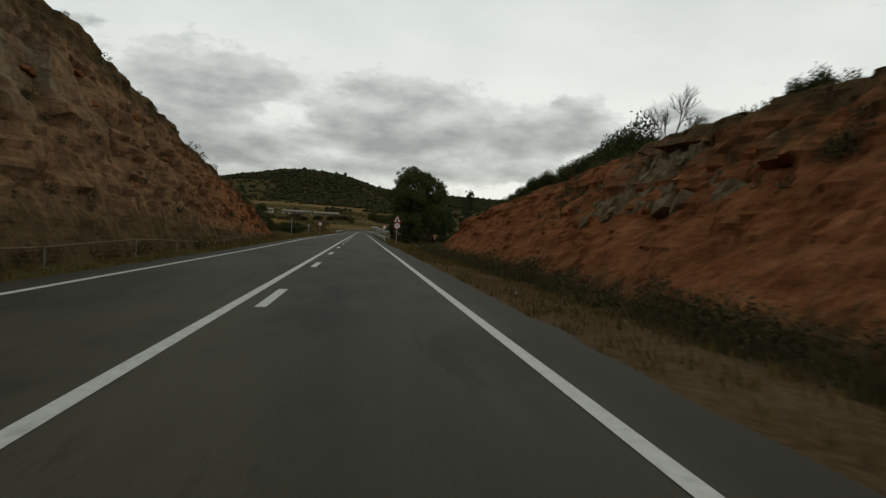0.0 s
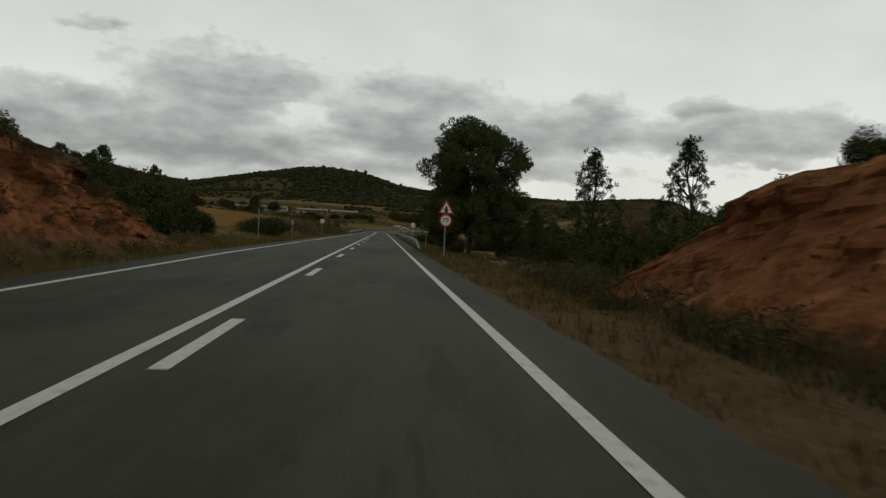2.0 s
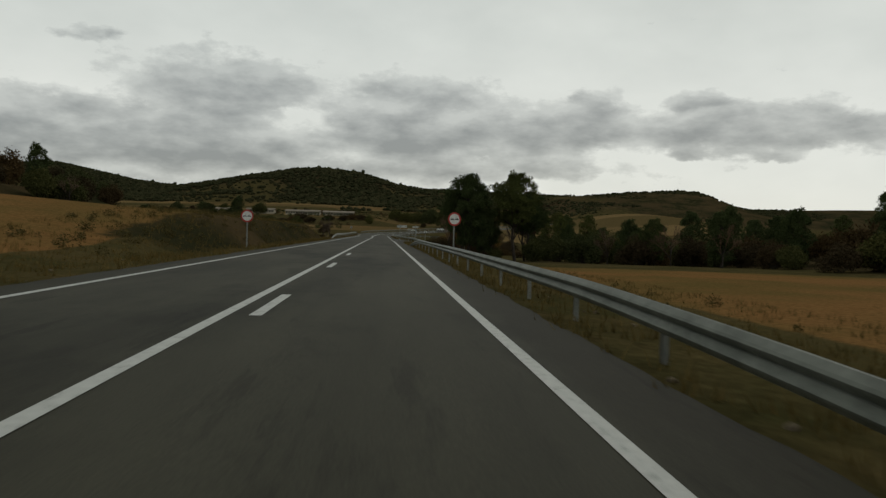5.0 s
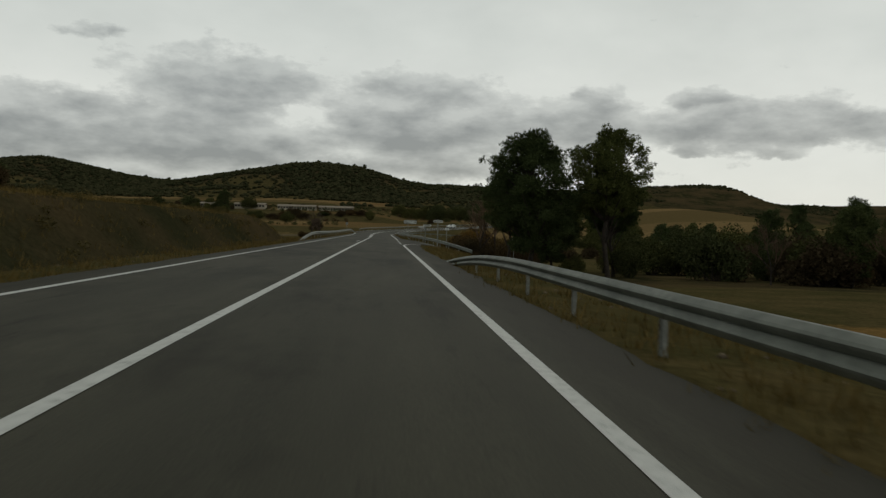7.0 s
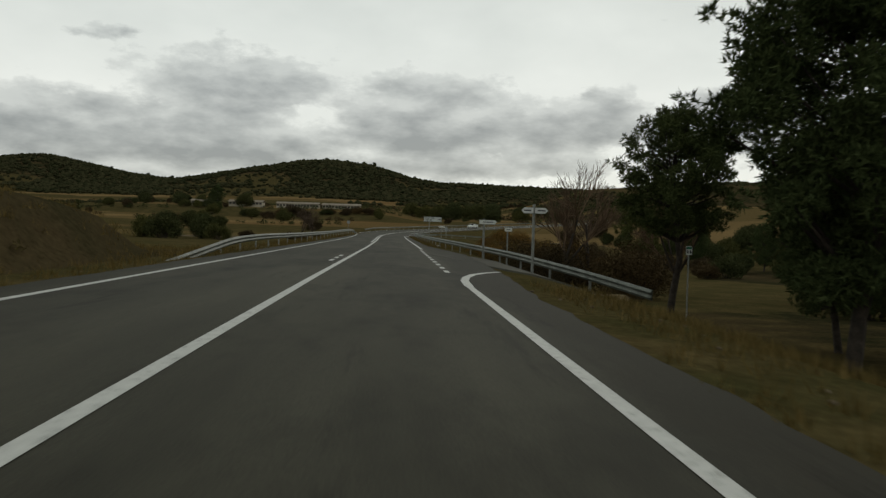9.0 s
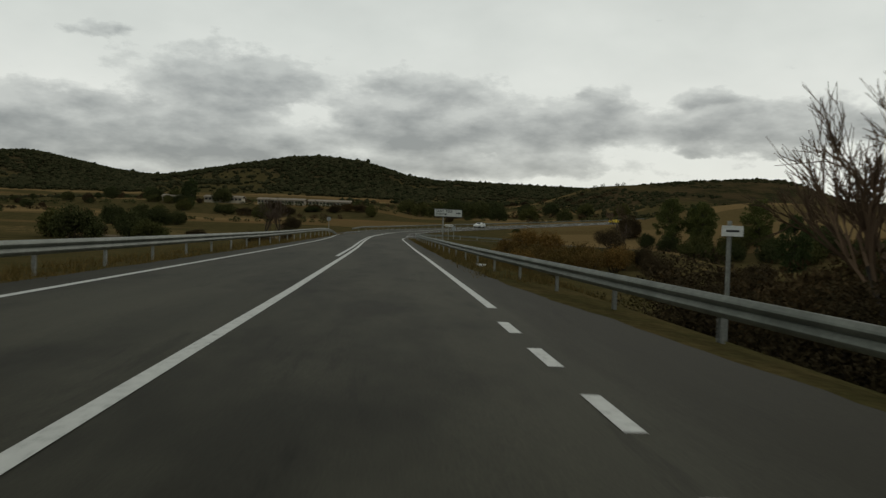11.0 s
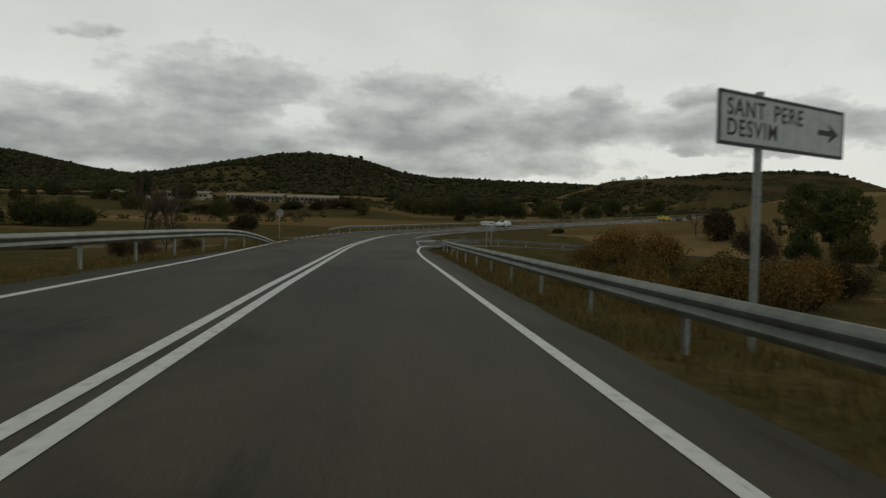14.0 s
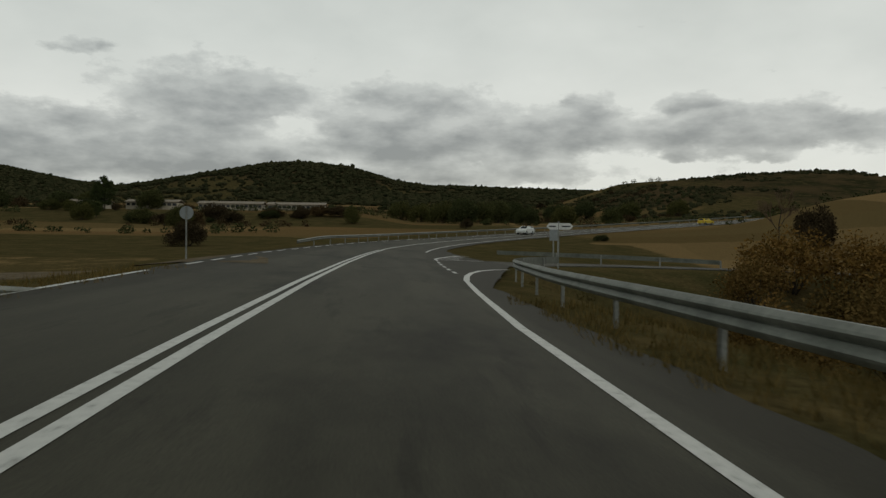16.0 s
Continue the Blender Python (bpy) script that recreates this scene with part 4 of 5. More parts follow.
def needle_cloud(blobs, per_area, size, r, blades=6):
    """Tufts of needles: each one a star of narrow blades that lean outwards and up."""
    V, F, base = [], [], 0
    for cx, cy, cz, rx, ry, rz in blobs:
        area = 4 * math.pi * ((rx * ry + rx * rz + ry * rz) / 3)
        k = max(8, int(area * per_area))
        u = r.normal(size=(k, 3))
        u /= np.linalg.norm(u, axis=1)[:, None]
        rad = 0.35 + 0.65 * r.random(k) ** 0.6
        c = np.array([cx, cy, cz]) + u * rad[:, None] * np.array([rx, ry, rz])
        c, u = np.repeat(c, blades, 0), np.repeat(u, blades, 0)
        k *= blades
        a = u * 0.7 + r.normal(size=(k, 3)) * 0.75 + np.array([0, 0, 0.3])
        a /= np.linalg.norm(a, axis=1)[:, None]
        b = np.cross(a, r.normal(size=(k, 3)))
        b /= np.linalg.norm(b, axis=1)[:, None]
        s = size * (0.6 + 0.8 * r.random(k))[:, None]
        V.append(np.stack([c - b * s * 0.13, c + b * s * 0.13, c + a * s], 1).reshape(-1, 3))
        F.append(np.arange(base, base + 3 * k).reshape(-1, 3))
        base += 3 * k
    return np.concatenate(V), np.concatenate(F)


def leaf_part(name, vf, mat, parent, label=""):
    return link(name, vf[0].tolist(), vf[1].tolist(), mat, parent, label)


def limbs_mesh(segs, sides=5):
    """One mesh of tapered limbs: (a, b, ra, rb)."""
    V, F = [], []
    for a, b, ra, rb in segs:
        a, b = Vector(a), Vector(b)
        ax = (b - a).normalized()
        p = ax.orthogonal().normalized()
        q = ax.cross(p)
        n0 = len(V)
        for c, rr in ((a, ra), (b, rb)):
            for i in range(sides):
                t = 2 * math.pi * i / sides
                V.append(tuple(c + (p * math.cos(t) + q * math.sin(t)) * rr))
        for i in range(sides):
            j = (i + 1) % sides
            F.append((n0 + i, n0 + j, n0 + sides + j, n0 + sides + i))
    return V, F


BROAD = ([0.0, 0.15, 0.45, 0.62, 0.8, 0.93, 1.0], [0.70, 0.86, 1.0, 0.98, 0.80, 0.60, 0.30])
ROUND = ([0.0, 0.2, 0.45, 0.65, 0.85, 1.0], [0.45, 0.85, 1.0, 0.92, 0.70, 0.28])
CONE = ([0.0, 0.2, 0.5, 0.8, 1.0], [0.8, 1.0, 0.74, 0.42, 0.08])


def make_pine(label, h, r, low, seed, shape, clumps=90, per=16, tuft=0.24, group="pines by the road", puff=0.19):
    """A pine: bent trunk, limbs and a crown of many clumps of needle tufts. low: where the crown begins."""
    g = np.random.default_rng(seed)
    ob = thing("pine_tree", 0, 0, 0, label, "tree", group)
    pts = [Vector((0.25 * math.sin(k * 1.3 + seed), 0.2 * math.cos(k * 1.7 + seed) - 0.2, h * 0.93 * k / 6 - (0.5 if k == 0 else 0))) for k in range(7)]
    rad = [0.034 * h ** 0.75 * (1 - 0.85 * k / 6) for k in range(7)]
    v, f = limbs_mesh([(pts[k], pts[k + 1], rad[k], rad[k + 1]) for k in range(6)], 9)
    link("trunk", v, f, M_BARK, ob, smooth=True)
    segs, blobs = [], []
    lobes = [(g.uniform(0, 6.283), g.uniform(0.1, 1.0), g.uniform(0.42, 1.22)) for _ in range(13)]
    for i in range(clumps):
        u = (i + 0.5) / clumps
        a = i * 2.39996 + g.normal() * 0.3
        swell = 1.0
        for la, lu, lk in lobes:
            swell += (lk - 1.0) * math.exp(-((((a - la + 3.1416) % 6.2832) - 3.1416) / 0.55) ** 2 - ((u - lu) / 0.11) ** 2)
        swell = min(swell, 1.1)
        b = r * puff * (0.65 + 0.6 * g.random()) * (0.75 if shape is CONE else 1.0)
        rr = max(0.05, r * float(np.interp(u, *shape)) * swell - b * 0.7) * (0.45 + 0.55 * g.random() ** 0.45)
        z = low + (h - low - b * 0.5) * u + 0.25 * b * g.normal()
        tip = Vector((rr * math.cos(a), rr * math.sin(a), z))
        kk = min(5, int(z / (h * 0.93) * 6))
        root = pts[max(1, kk - 1)].lerp(pts[max(2, min(6, kk))], 0.5)
        mid = root.lerp(tip, 0.5) + Vector((0, 0, -0.15))
        w = 0.02 + 0.010 * (h - z)
        segs += [(root, mid, w, w * 0.7), (mid, tip, w * 0.7, w * 0.3)]
        blobs.append((tip.x, tip.y, tip.z, b, b, b * 0.72))
        for _ in range(3):
            o = g.normal(size=3) * b * 0.62
            blobs.append((tip.x + o[0], tip.y + o[1], tip.z + o[2] * 0.7 + 0.1 * b, b * 0.5, b * 0.5, b * 0.38))
        if shape is not CONE and i % 2 == 0:
            blobs.append((tip.x * 0.5, tip.y * 0.5, tip.z, b * 1.1, b * 1.1, b * 0.8))
    v, f = limbs_mesh(segs, 5)
    link("branchwork", v, f, M_BARK, ob)
    leaf_part("crown", needle_cloud(blobs, per, tuft, g), M_PINE, ob)
    return ob


def make_bush(label, w, h, mat, seed, name="bush", per=45, leaf=0.075, clumps=16, group="", cat="bush"):
    g = np.random.default_rng(seed)
    ob = thing(name, 0, 0, 0, label, cat, group)
    blobs, segs = [], []
    for i in range(clumps):
        a, q = g.random() * 6.283, math.sqrt(g.random())
        x, y = q * w * 0.36 * math.cos(a), q * w * 0.36 * math.sin(a)
        z = h * (0.2 + 0.62 * g.random() * (1 - 0.55 * q))
        b = w * (0.13 + 0.09 * g.random())
        blobs.append((x, y, z, b, b, b * 0.85 * min(1.2, h / w * 1.5)))
        segs.append(((x * 0.15, y * 0.15, -0.15), (x, y, z), 0.03, 0.008))
    v, f = limbs_mesh(segs, 4)
    link("stem", v, f, M_BARK, ob)
    leaf_part("foliage", leaf_cloud(blobs, per, leaf, 1.1, 0.35, g), mat, ob)
    return ob


def make_bare(label, h, seed, mat=M_TWIG, spread=0.30, leaves=None, name="bare_tree", group="bare trees", depth=6):
    g = np.random.default_rng(seed)
    ob = thing(name, 0, 0, 0, label, "tree", group)
    main, twigs, ends = [], [], []

    def grow(p, d, ln, rad, lev):
        q = p + d * ln
        (main if lev < 2 else twigs).append((p, q, rad, rad * 0.65))
        if lev >= depth:
            ends.append(q)
            return
        for _ in range(3):
            nd = (d + Vector(g.normal(size=3)) * spread + Vector((0, 0, 0.13))).normalized()
            grow(p.lerp(q, 0.45 + 0.55 * g.random()), nd, ln * (0.62 + 0.22 * g.random()), max(0.012, rad * 0.66), lev + 1)

    grow(Vector((0, 0, -0.3)), Vector((0.03, 0, 1)), h * 0.30, 0.013 * h, 0)
    v, f = limbs_mesh(main, 7)
    link("trunk", v, f, M_BARK, ob)
    v, f = limbs_mesh(twigs, 3)
    link("twigwork", v, f, mat, ob)
    if leaves:
        blobs = [(e.x, e.y, e.z, 0.35, 0.35, 0.3) for e in ends]
        leaf_part("crown", leaf_cloud(blobs, 7, 0.07, 1.0, 0.2, g), leaves, ob)
    return ob


def put(ob, x, y, turn=0.0, scale=1.0, sink=0.05, label="", first=False, tall=1.0):
    m = Matrix.Translation((x, y, gz(x, y) - sink)) @ Matrix.Rotation(radians(turn), 4, "Z") @ Matrix.Diagonal((scale, scale, scale * tall, 1))
    if first:
        ob.matrix_world = m
        return ob
    c = copy_thing(ob, m)
    c.matrix_basis = m
    if label:
        c["label"] = label
    return c


# pines beside the warning sign
big = make_pine("broad dark green pine beside the road sign", 9.5, 4.4, 1.5, 11, BROAD, 105, 27, 0.17, puff=0.165)
put(big, 6.45, 97.6, 20, first=True)
tall = make_pine("slender open pine with clear sky between its limbs", 8.2, 2.5, 1.8, 23, CONE, 56, 17, 0.17, puff=0.18)
put(tall, 22.8, 100.0, 0, 1.24, first=True)
put(tall, 11.5, 84.6, 130, 0.82, label="young open pine above dark shrubs")
put(tall, 9.2, 99.8, 210, 0.62, label="young pine under the broad pine")
put(tall, 10.9, 97.2, 310, 0.5, label="young pine under the broad pine")
umbrella = make_pine("tall dark pine with a rounded crown over tangled lower limbs", 9.9, 3.9, 2.4, 5, ROUND, 100, 25, 0.17, puff=0.165)
put(umbrella, 11.7, 205.5, 0, 1.14, first=True)
slim = make_pine("tall dark pine with a bare lower trunk", 10.8, 3.4, 4.8, 15, ROUND, 70, 25, 0.17, puff=0.18)
put(slim, 18.0, 206.5, 0, 1.12, first=True)
for ob, x, y, t, sc in ((slim, 12.2, 219.8, 200, 0.88), (umbrella, 14.6, 211.5, 140, 0.7), (slim, 24.0, 227.5, 300, 1.05), (slim, 20.5, 214.0, 60, 0.9)):
    put(ob, x, y, t, sc)
far_pine = make_pine("dark broad pine standing in the fields", 8.8, 3.2, 1.6, 6, ROUND, 36, 6.0, 0.36, "pines in the valley", 0.21)
put(far_pine, 70.0, 394.0, 300, 1.0, first=True)
for x, y, t, sc in ((59.0, 384.0, 40, 1.2), (64.0, 380.0, 160, 1.1), (66.5, 389.0, 260, 1.0), (72.0, 372.0, 90, 1.15), (66.0, 300.0, 120, 0.9)):
    put(far_pine, x, y, t, sc)

bare = make_bare("leafless grey-brown tree with fine twigs", 10.5, 3)
put(bare, 17.6, 97.5, 0, 0.55, first=True)
for x, y, t, sc in ((13.0, 32.5, 50, 0.42), (11.8, 240.0, 30, 1.06), (14.2, 243.0, 140, 1.0), (19.5, 240.0, 220, 0.85), (57.0, 417.0, 70, 0.9), (44.0, 366.0, 170, 0.75), (-17.5, 334.0, 10, 0.72), (-15.4, 334.5, 190, 0.7), (-16.5, 336.5, 100, 0.45), (-47.0, 168.0, 40, 0.5), (-52.0, 182.0, 300, 0.55), (-40.0, 205.0, 120, 0.4), (40.0, 190.0, 33, 0.6), (30.0, 203.0, 210, 0.55), (36.0, 196.0, 110, 0.6), (-16.0, 96.0, 77, 0.35)):
    put(bare, x, y, t, sc)

oak = make_bush("dark green holm oak bush", 3.0, 2.4, M_OAK, 31, "holm_oak", 120, 0.055, 24, "holm oak bushes")
put(oak, 15.0, 43.5, 0, 1.5, first=True, tall=1.4)
for x, y, t, sc, tl in (
    (10.3, 17.4, 40, 0.5, 1.2), (10.0, 16.8, 200, 0.42, 1.2), (9.9, 17.9, 310, 0.4, 1.1), (13.4, 42.0, 140, 0.85, 1.7), (11.6, 36.0, 140, 0.4, 0.9), (10.6, 36.5, 10, 0.68, 0.95), (10.4, 39.0, 90, 0.61, 0.95), (10.0, 41.5, 200, 0.54, 0.95), (10.2, 44.5, 300, 0.65, 0.95), (10.0, 47.6, 20, 0.58, 0.95), (10.1, 51.0, 70, 0.54, 0.95), (9.8, 54.0, 110, 0.49, 0.95), (9.4, 57.0, 160, 0.46, 0.95), (12.5, 42.0, 33, 0.6, 0.9), (12.8, 49.0, 63, 0.62, 0.9), (12.0, 55.5, 93, 0.5, 0.9), (13.0, 26.0, 200, 0.5, 0.9),
):
    put(oak, x, y, t, sc, tall=tl)
for x, y, t, sc, tl in (
    (10.4, 80.5, 15, 0.8, 0.9), (12.2, 83.0, 75, 1.25, 1.0), (15.0, 82.0, 130, 0.9, 0.9), (18.0, 86.0, 220, 1.1, 1.0), (21.5, 88.0, 280, 1.2, 1.0), (25.0, 92.0, 10, 1.2, 1.1), (16.5, 92.0, 60, 0.9, 1.0), (8.8, 84.0, 60, 0.55, 0.8), (28.0, 97.0, 60, 1.2, 1.1), (9.0, 94.5, 10, 0.6, 0.8), (11.0, 99.0, 100, 0.7, 0.8), (5.6, 100.5, 100, 0.45, 0.7),
    (-10.8, 84.5, 30, 1.15, 1.1), (-12.8, 87.0, 120, 1.5, 1.1), (-10.8, 90.0, 190, 1.0, 0.9), (-14.0, 92.5, 250, 1.4, 1.0), (-15.8, 84.0, 300, 1.6, 1.0), (-17.5, 89.0, 60, 1.6, 1.1), (-11.8, 95.5, 20, 0.6, 0.8),
):
    put(oak, x, y, t, sc, tall=tl)

put(make_bush("broad round dark bramble bush on the field edge", 5.6, 2.5, M_OAK, 44, "bramble_bush", 42, 0.07, 32), -10.6, 116.0, first=True, tall=0.85)

gold = make_bush("golden brown autumn shrub in the hollow", 4.6, 3.4, M_GOLD, 52, "autumn_shrub", 26, 0.075, 24, "autumn shrubs in the hollow")
put(gold, 19.0, 347.5, first=True, tall=1.0)
for x, y, t, sc in ((16.4, 341.0, 10, 1.1), (15.0, 335.0, 33, 1.0), (23.0, 351.5, 70, 1.3), (29.0, 333.0, 33, 1.4), (36.0, 341.0, 33, 1.4), (23.0, 344.0, 50, 1.35), (20.0, 338.0, 110, 1.3), (26.0, 350.0, 160, 1.4), (28.0, 340.0, 220, 1.45), (23.5, 332.0, 300, 1.3), (31.0, 346.0, 10, 1.35), (33.0, 335.0, 80, 1.4), (18.0, 330.0, 140, 1.2), (17.0, 325.0, 190, 1.05), (22.0, 326.0, 230, 1.25), (27.0, 327.0, 20, 1.3)):
    put(gold, x, y, t, sc)
brown = make_bush("withered reddish-brown thicket beside the lane", 4.2, 3.4, M_BROWN, 61, "thicket", 60, 0.05, 26, "withered thickets")
put(brown, 10.5, 240.0, first=True, scale=1.2)
for x, y, t, sc in ((12.6, 243.0, 60, 1.5), (16.5, 239.0, 120, 1.4), (10.6, 248.0, 180, 1.4), (-17.6, 335.0, 50, 0.55), (-19.8, 337.0, 150, 0.6), (-15.0, 337.0, 250, 0.5), (15.0, 252.0, 240, 1.1), (19.5, 247.0, 300, 1.2), (37.0, 352.0, 30, 1.3), (40.0, 342.0, 90, 1.3), (36.0, 326.0, 150, 1.2), (-13.5, 100.0, 40, 0.6), (8.0, 214.0, 10, 0.4), (44.0, 222.0, 10, 1.2), (50.0, 236.0, 70, 1.3), (38.0, 236.0, 130, 1.1), (46.0, 205.0, 200, 1.2)):
    put(brown, x, y, t, sc)

for x, y, sc, tl in ((10.6, 90.0, 0.8, 1.0), (12.8, 93.2, 1.0, 1.0), (9.4, 92.2, 0.5, 0.9), (14.5, 88.2, 0.9, 1.0), (17.0, 80.0, 1.0, 0.9), (20.5, 83.0, 1.2, 1.0), (24.0, 86.0, 1.2, 1.1), (13.2, 78.4, 0.7, 0.8), (27.0, 105.0, 1.3, 1.2), (32.0, 100.0, 1.4, 1.2), (36.0, 108.0, 1.4, 1.2), (30.0, 92.0, 1.3, 1.2)):
    put(oak, x, y, x * 40, sc, tall=tl)

for x, y, sc in ((12.5, 101.0, 1.2), (15.0, 104.5, 1.4), (17.5, 101.0, 1.3), (14.0, 109.0, 1.2), (19.0, 108.0, 1.5), (22.0, 104.0, 1.4), (10.0, 103.5, 0.8), (25.0, 111.0, 1.5), (21.0, 113.0, 1.3)):
    put(oak, x, y, x * 70, sc, tall=1.05)

for x, y, sc in ((9.4, 72.0, 0.75), (11.0, 69.0, 1.0), (13.0, 73.0, 1.35), (15.5, 75.0, 1.5), (18.0, 78.0, 1.7), (12.4, 65.5, 0.9), (21.0, 80.0, 1.7), (16.0, 69.0, 1.5), (24.0, 83.0, 1.9), (19.5, 73.0, 1.7), (14.0, 62.0, 1.1)):
    put(oak, x, y, x * 57, sc, tall=1.0)

# bushes and trees scattered over the valley, far enough to need fewer leaves
far_oak = make_bush("dark valley bush far from the road", 5.0, 3.6, M_OAK, 71, "valley_bush", 30, 0.11, 26, "valley bushes")
put(far_oak, -32.0, 330.0, first=True)
far_brown = make_bush("brown leafless valley bush far from the road", 5.0, 3.6, M_BROWN, 72, "valley_bush", 28, 0.11, 26, "valley bushes")
put(far_brown, -22.0, 400.0, first=True)
for k in range(76):
    x, y = rng.uniform(44, 118), rng.uniform(95, 330)
    if x < 60 + 12 * math.sin(y / 23.0) and rng.random() < 0.45:
        continue
    put(far_pine if k % 3 == 0 else far_oak, x, y, rng.uniform(0, 360), rng.uniform(0.6, 1.0) * (1.0 if k % 3 == 0 else 1.25), tall=rng.uniform(0.9, 1.25), label="dark tree in the wood beyond the fields")
for x, y, t, sc, tl in (
    (-48.0, 150.0, 0, 1.7, 1.1), (-52.0, 160.0, 60, 1.5, 1.0), (-46.0, 178.0, 100, 1.6, 1.2), (-50.0, 190.0, 200, 1.8, 1.0), (-55.0, 204.0, 280, 1.7, 1.1), (-44.0, 214.0, 20, 1.3, 1.0), (-58.0, 140.0, 70, 1.9, 1.2), (-62.0, 176.0, 130, 2.0, 1.2),
):
    put(far_oak, x, y, t, sc * 0.85, tall=tl)
for k in range(34):
    x, y = rng.uniform(-82, -47), rng.uniform(112, 212)
    put(far_pine if k % 2 else far_oak, x, y, rng.uniform(0, 360), rng.uniform(0.5, 0.95), tall=rng.uniform(0.9, 1.2), label="dark tree on the ridge beyond the sloping field")
for k in range(64):
    a, depth = rng.random(), rng.uniform(0, 40)
    x, y = 22 + 30 * a + depth * 0.85, 211 - 45 * a + depth * 0.5
    kind = (far_brown, far_pine, far_brown, far_oak)[k % 4]
    put(kind, x, y, rng.uniform(0, 360), rng.uniform(0.55, 0.9) if kind is far_pine else rng.uniform(0.8, 1.45), tall=rng.uniform(0.9, 1.3), label="dark tree in the belt behind the field" if kind is not far_brown else "brown leafless shrub in the belt behind the field")
for x, y, sc in ((62.0, 376.0, 1.2), (57.0, 380.0, 1.0), (68.0, 374.0, 1.3), (76.0, 380.0, 1.4), (55.0, 388.0, 1.0), (72.0, 352.0, 1.3), (80.0, 360.0, 1.5), (66.0, 346.0, 1.2), (60.0, 318.0, 1.1), (69.0, 326.0, 1.3), (76.0, 340.0, 1.4), (86.0, 372.0, 1.4), (54.0, 306.0, 1.0), (52.0, 352.0, 0.9), (57.0, 356.0, 1.0), (62.0, 361.0, 1.1), (67.0, 357.0, 1.1), (71.0, 363.0, 1.2), (76.0, 358.0, 1.2), (48.0, 346.0, 0.8), (82.0, 352.0, 1.2)):
    put(far_oak, x, y, x * 31, sc, tall=1.05)
for x, y, sc in ((40.0, 311.0, 0.9), (46.0, 317.0, 1.0), (38.0, 301.0, 0.9), (48.0, 306.0, 1.0), (34.0, 296.0, 0.8), (33.0, 312.0, 0.8), (42.0, 290.0, 0.9), (30.0, 303.0, 0.7)):
    put(far_brown, x, y, x * 47, sc, tall=0.85)
spots = []
for _ in range(1500):
    x, y = rng.uniform(-150, 130), rng.uniform(225, 800)
    d = float(station(np.array([x]), np.array([y]))[1][0])
    if abs(d) < 16 or (x > 0 and y < 330) or (x > -14 and x < 20 and y < 480):
        continue
    row = math.sin(y / 17.0 + 0.01 * x + 0.6 * math.sin(x / 60.0))
    if -140 < x < -30 and 560 < y < 605:
        continue
    if x < 0 and 335 < y < 380 and x > -70:
        continue
    if y > 440 and (row < -0.45 or rng.random() < 0.08):
        spots.append((x, y))
for i, (x, y) in enumerate(spots[:60]):
    put(far_oak if rng.random() < 0.55 else far_brown, x, y, rng.uniform(0, 360), rng.uniform(0.5, 1.25), tall=rng.uniform(0.8, 1.3))
for x, y, sc in ((-58.0, 425.0, 1.2), (-40.0, 470.0, 1.3), (20.0, 560.0, 2.0), (26.0, 552.0, 2.2), (33.0, 566.0, 2.0), (14.0, 575.0, 1.8), (40.0, 575.0, 2.2), (48.0, 590.0, 2.2), (60.0, 560.0, 1.8), (-71.0, 560.0, 1.8), (-92.0, 565.0, 1.5), (30.0, 600.0, 2.4), (44.0, 540.0, 1.6), (80.0, 610.0, 2.0), (8.0, 610.0, 2.0), (55.0, 630.0, 2.2), (66.0, 600.0, 2.0), (95.0, 600.0, 1.8), (110.0, 590.0, 1.7), (76.0, 560.0, 1.5)):
    put(far_oak, x, y, sc * 100, sc, tall=1.2)


# the belt of trees along the top of the sloping field
for i, (x, y) in enumerate(((-47.0, 194.0), (-49.5, 203.0), (-46.0, 211.0), (-50.0, 219.0), (-47.0, 227.0), (-51.0, 236.0), (-48.0, 244.0), (-52.0, 252.0), (-47.0, 260.0), (-56.0, 240.0), (-56.0, 213.0), (-59.0, 229.0), (-45.0, 253.0), (-53.0, 189.0), (-60.0, 200.0), (-49.0, 270.0), (-55.0, 262.0))):
    put((far_oak, far_brown, far_oak, far_pine, far_brown)[i % 5], x, y, x * 29, 0.6 if i % 5 == 3 else 1.0 + 0.08 * (i % 6), tall=0.95 + 0.12 * (i % 4), label="tree in the belt above the sloping field")

# the trees below the barns and the hedge behind the oncoming lane
for x, y, sc, tl in ((-81.0, 548.0, 1.1, 1.0), (-83.5, 549.0, 0.8, 1.0), (-75.0, 524.0, 0.6, 0.8)):
    put(far_pine, x, y, x * 13, sc, tall=tl)
for x, y, sc, tl in ((-88.5, 541.0, 1.2, 0.9), (-94.0, 542.0, 1.2, 0.9), (-83.5, 543.0, 1.5, 0.8), (-80.5, 538.0, 1.3, 0.8), (-57.0, 505.0, 1.6, 0.8), (-61.0, 512.0, 1.3, 0.8), (-52.0, 402.0, 1.3, 1.0), (-56.0, 404.0, 1.5, 1.0), (-49.0, 406.0, 1.2, 0.9), (-60.0, 398.0, 1.3, 1.1), (32.4, 422.0, 0.5, 0.7), (-36.0, 335.0, 1.2, 1.15), (-42.0, 331.0, 1.4, 1.1), (-47.0, 336.0, 1.4, 1.0), (-30.0, 526.0, 1.3, 0.6), (-103.0, 575.0, 2.0, 0.9), (-110.0, 590.0, 2.2, 0.9), (-120.0, 570.0, 1.8, 1.0)):
    put(far_oak, x, y, x * 17, sc, tall=tl)
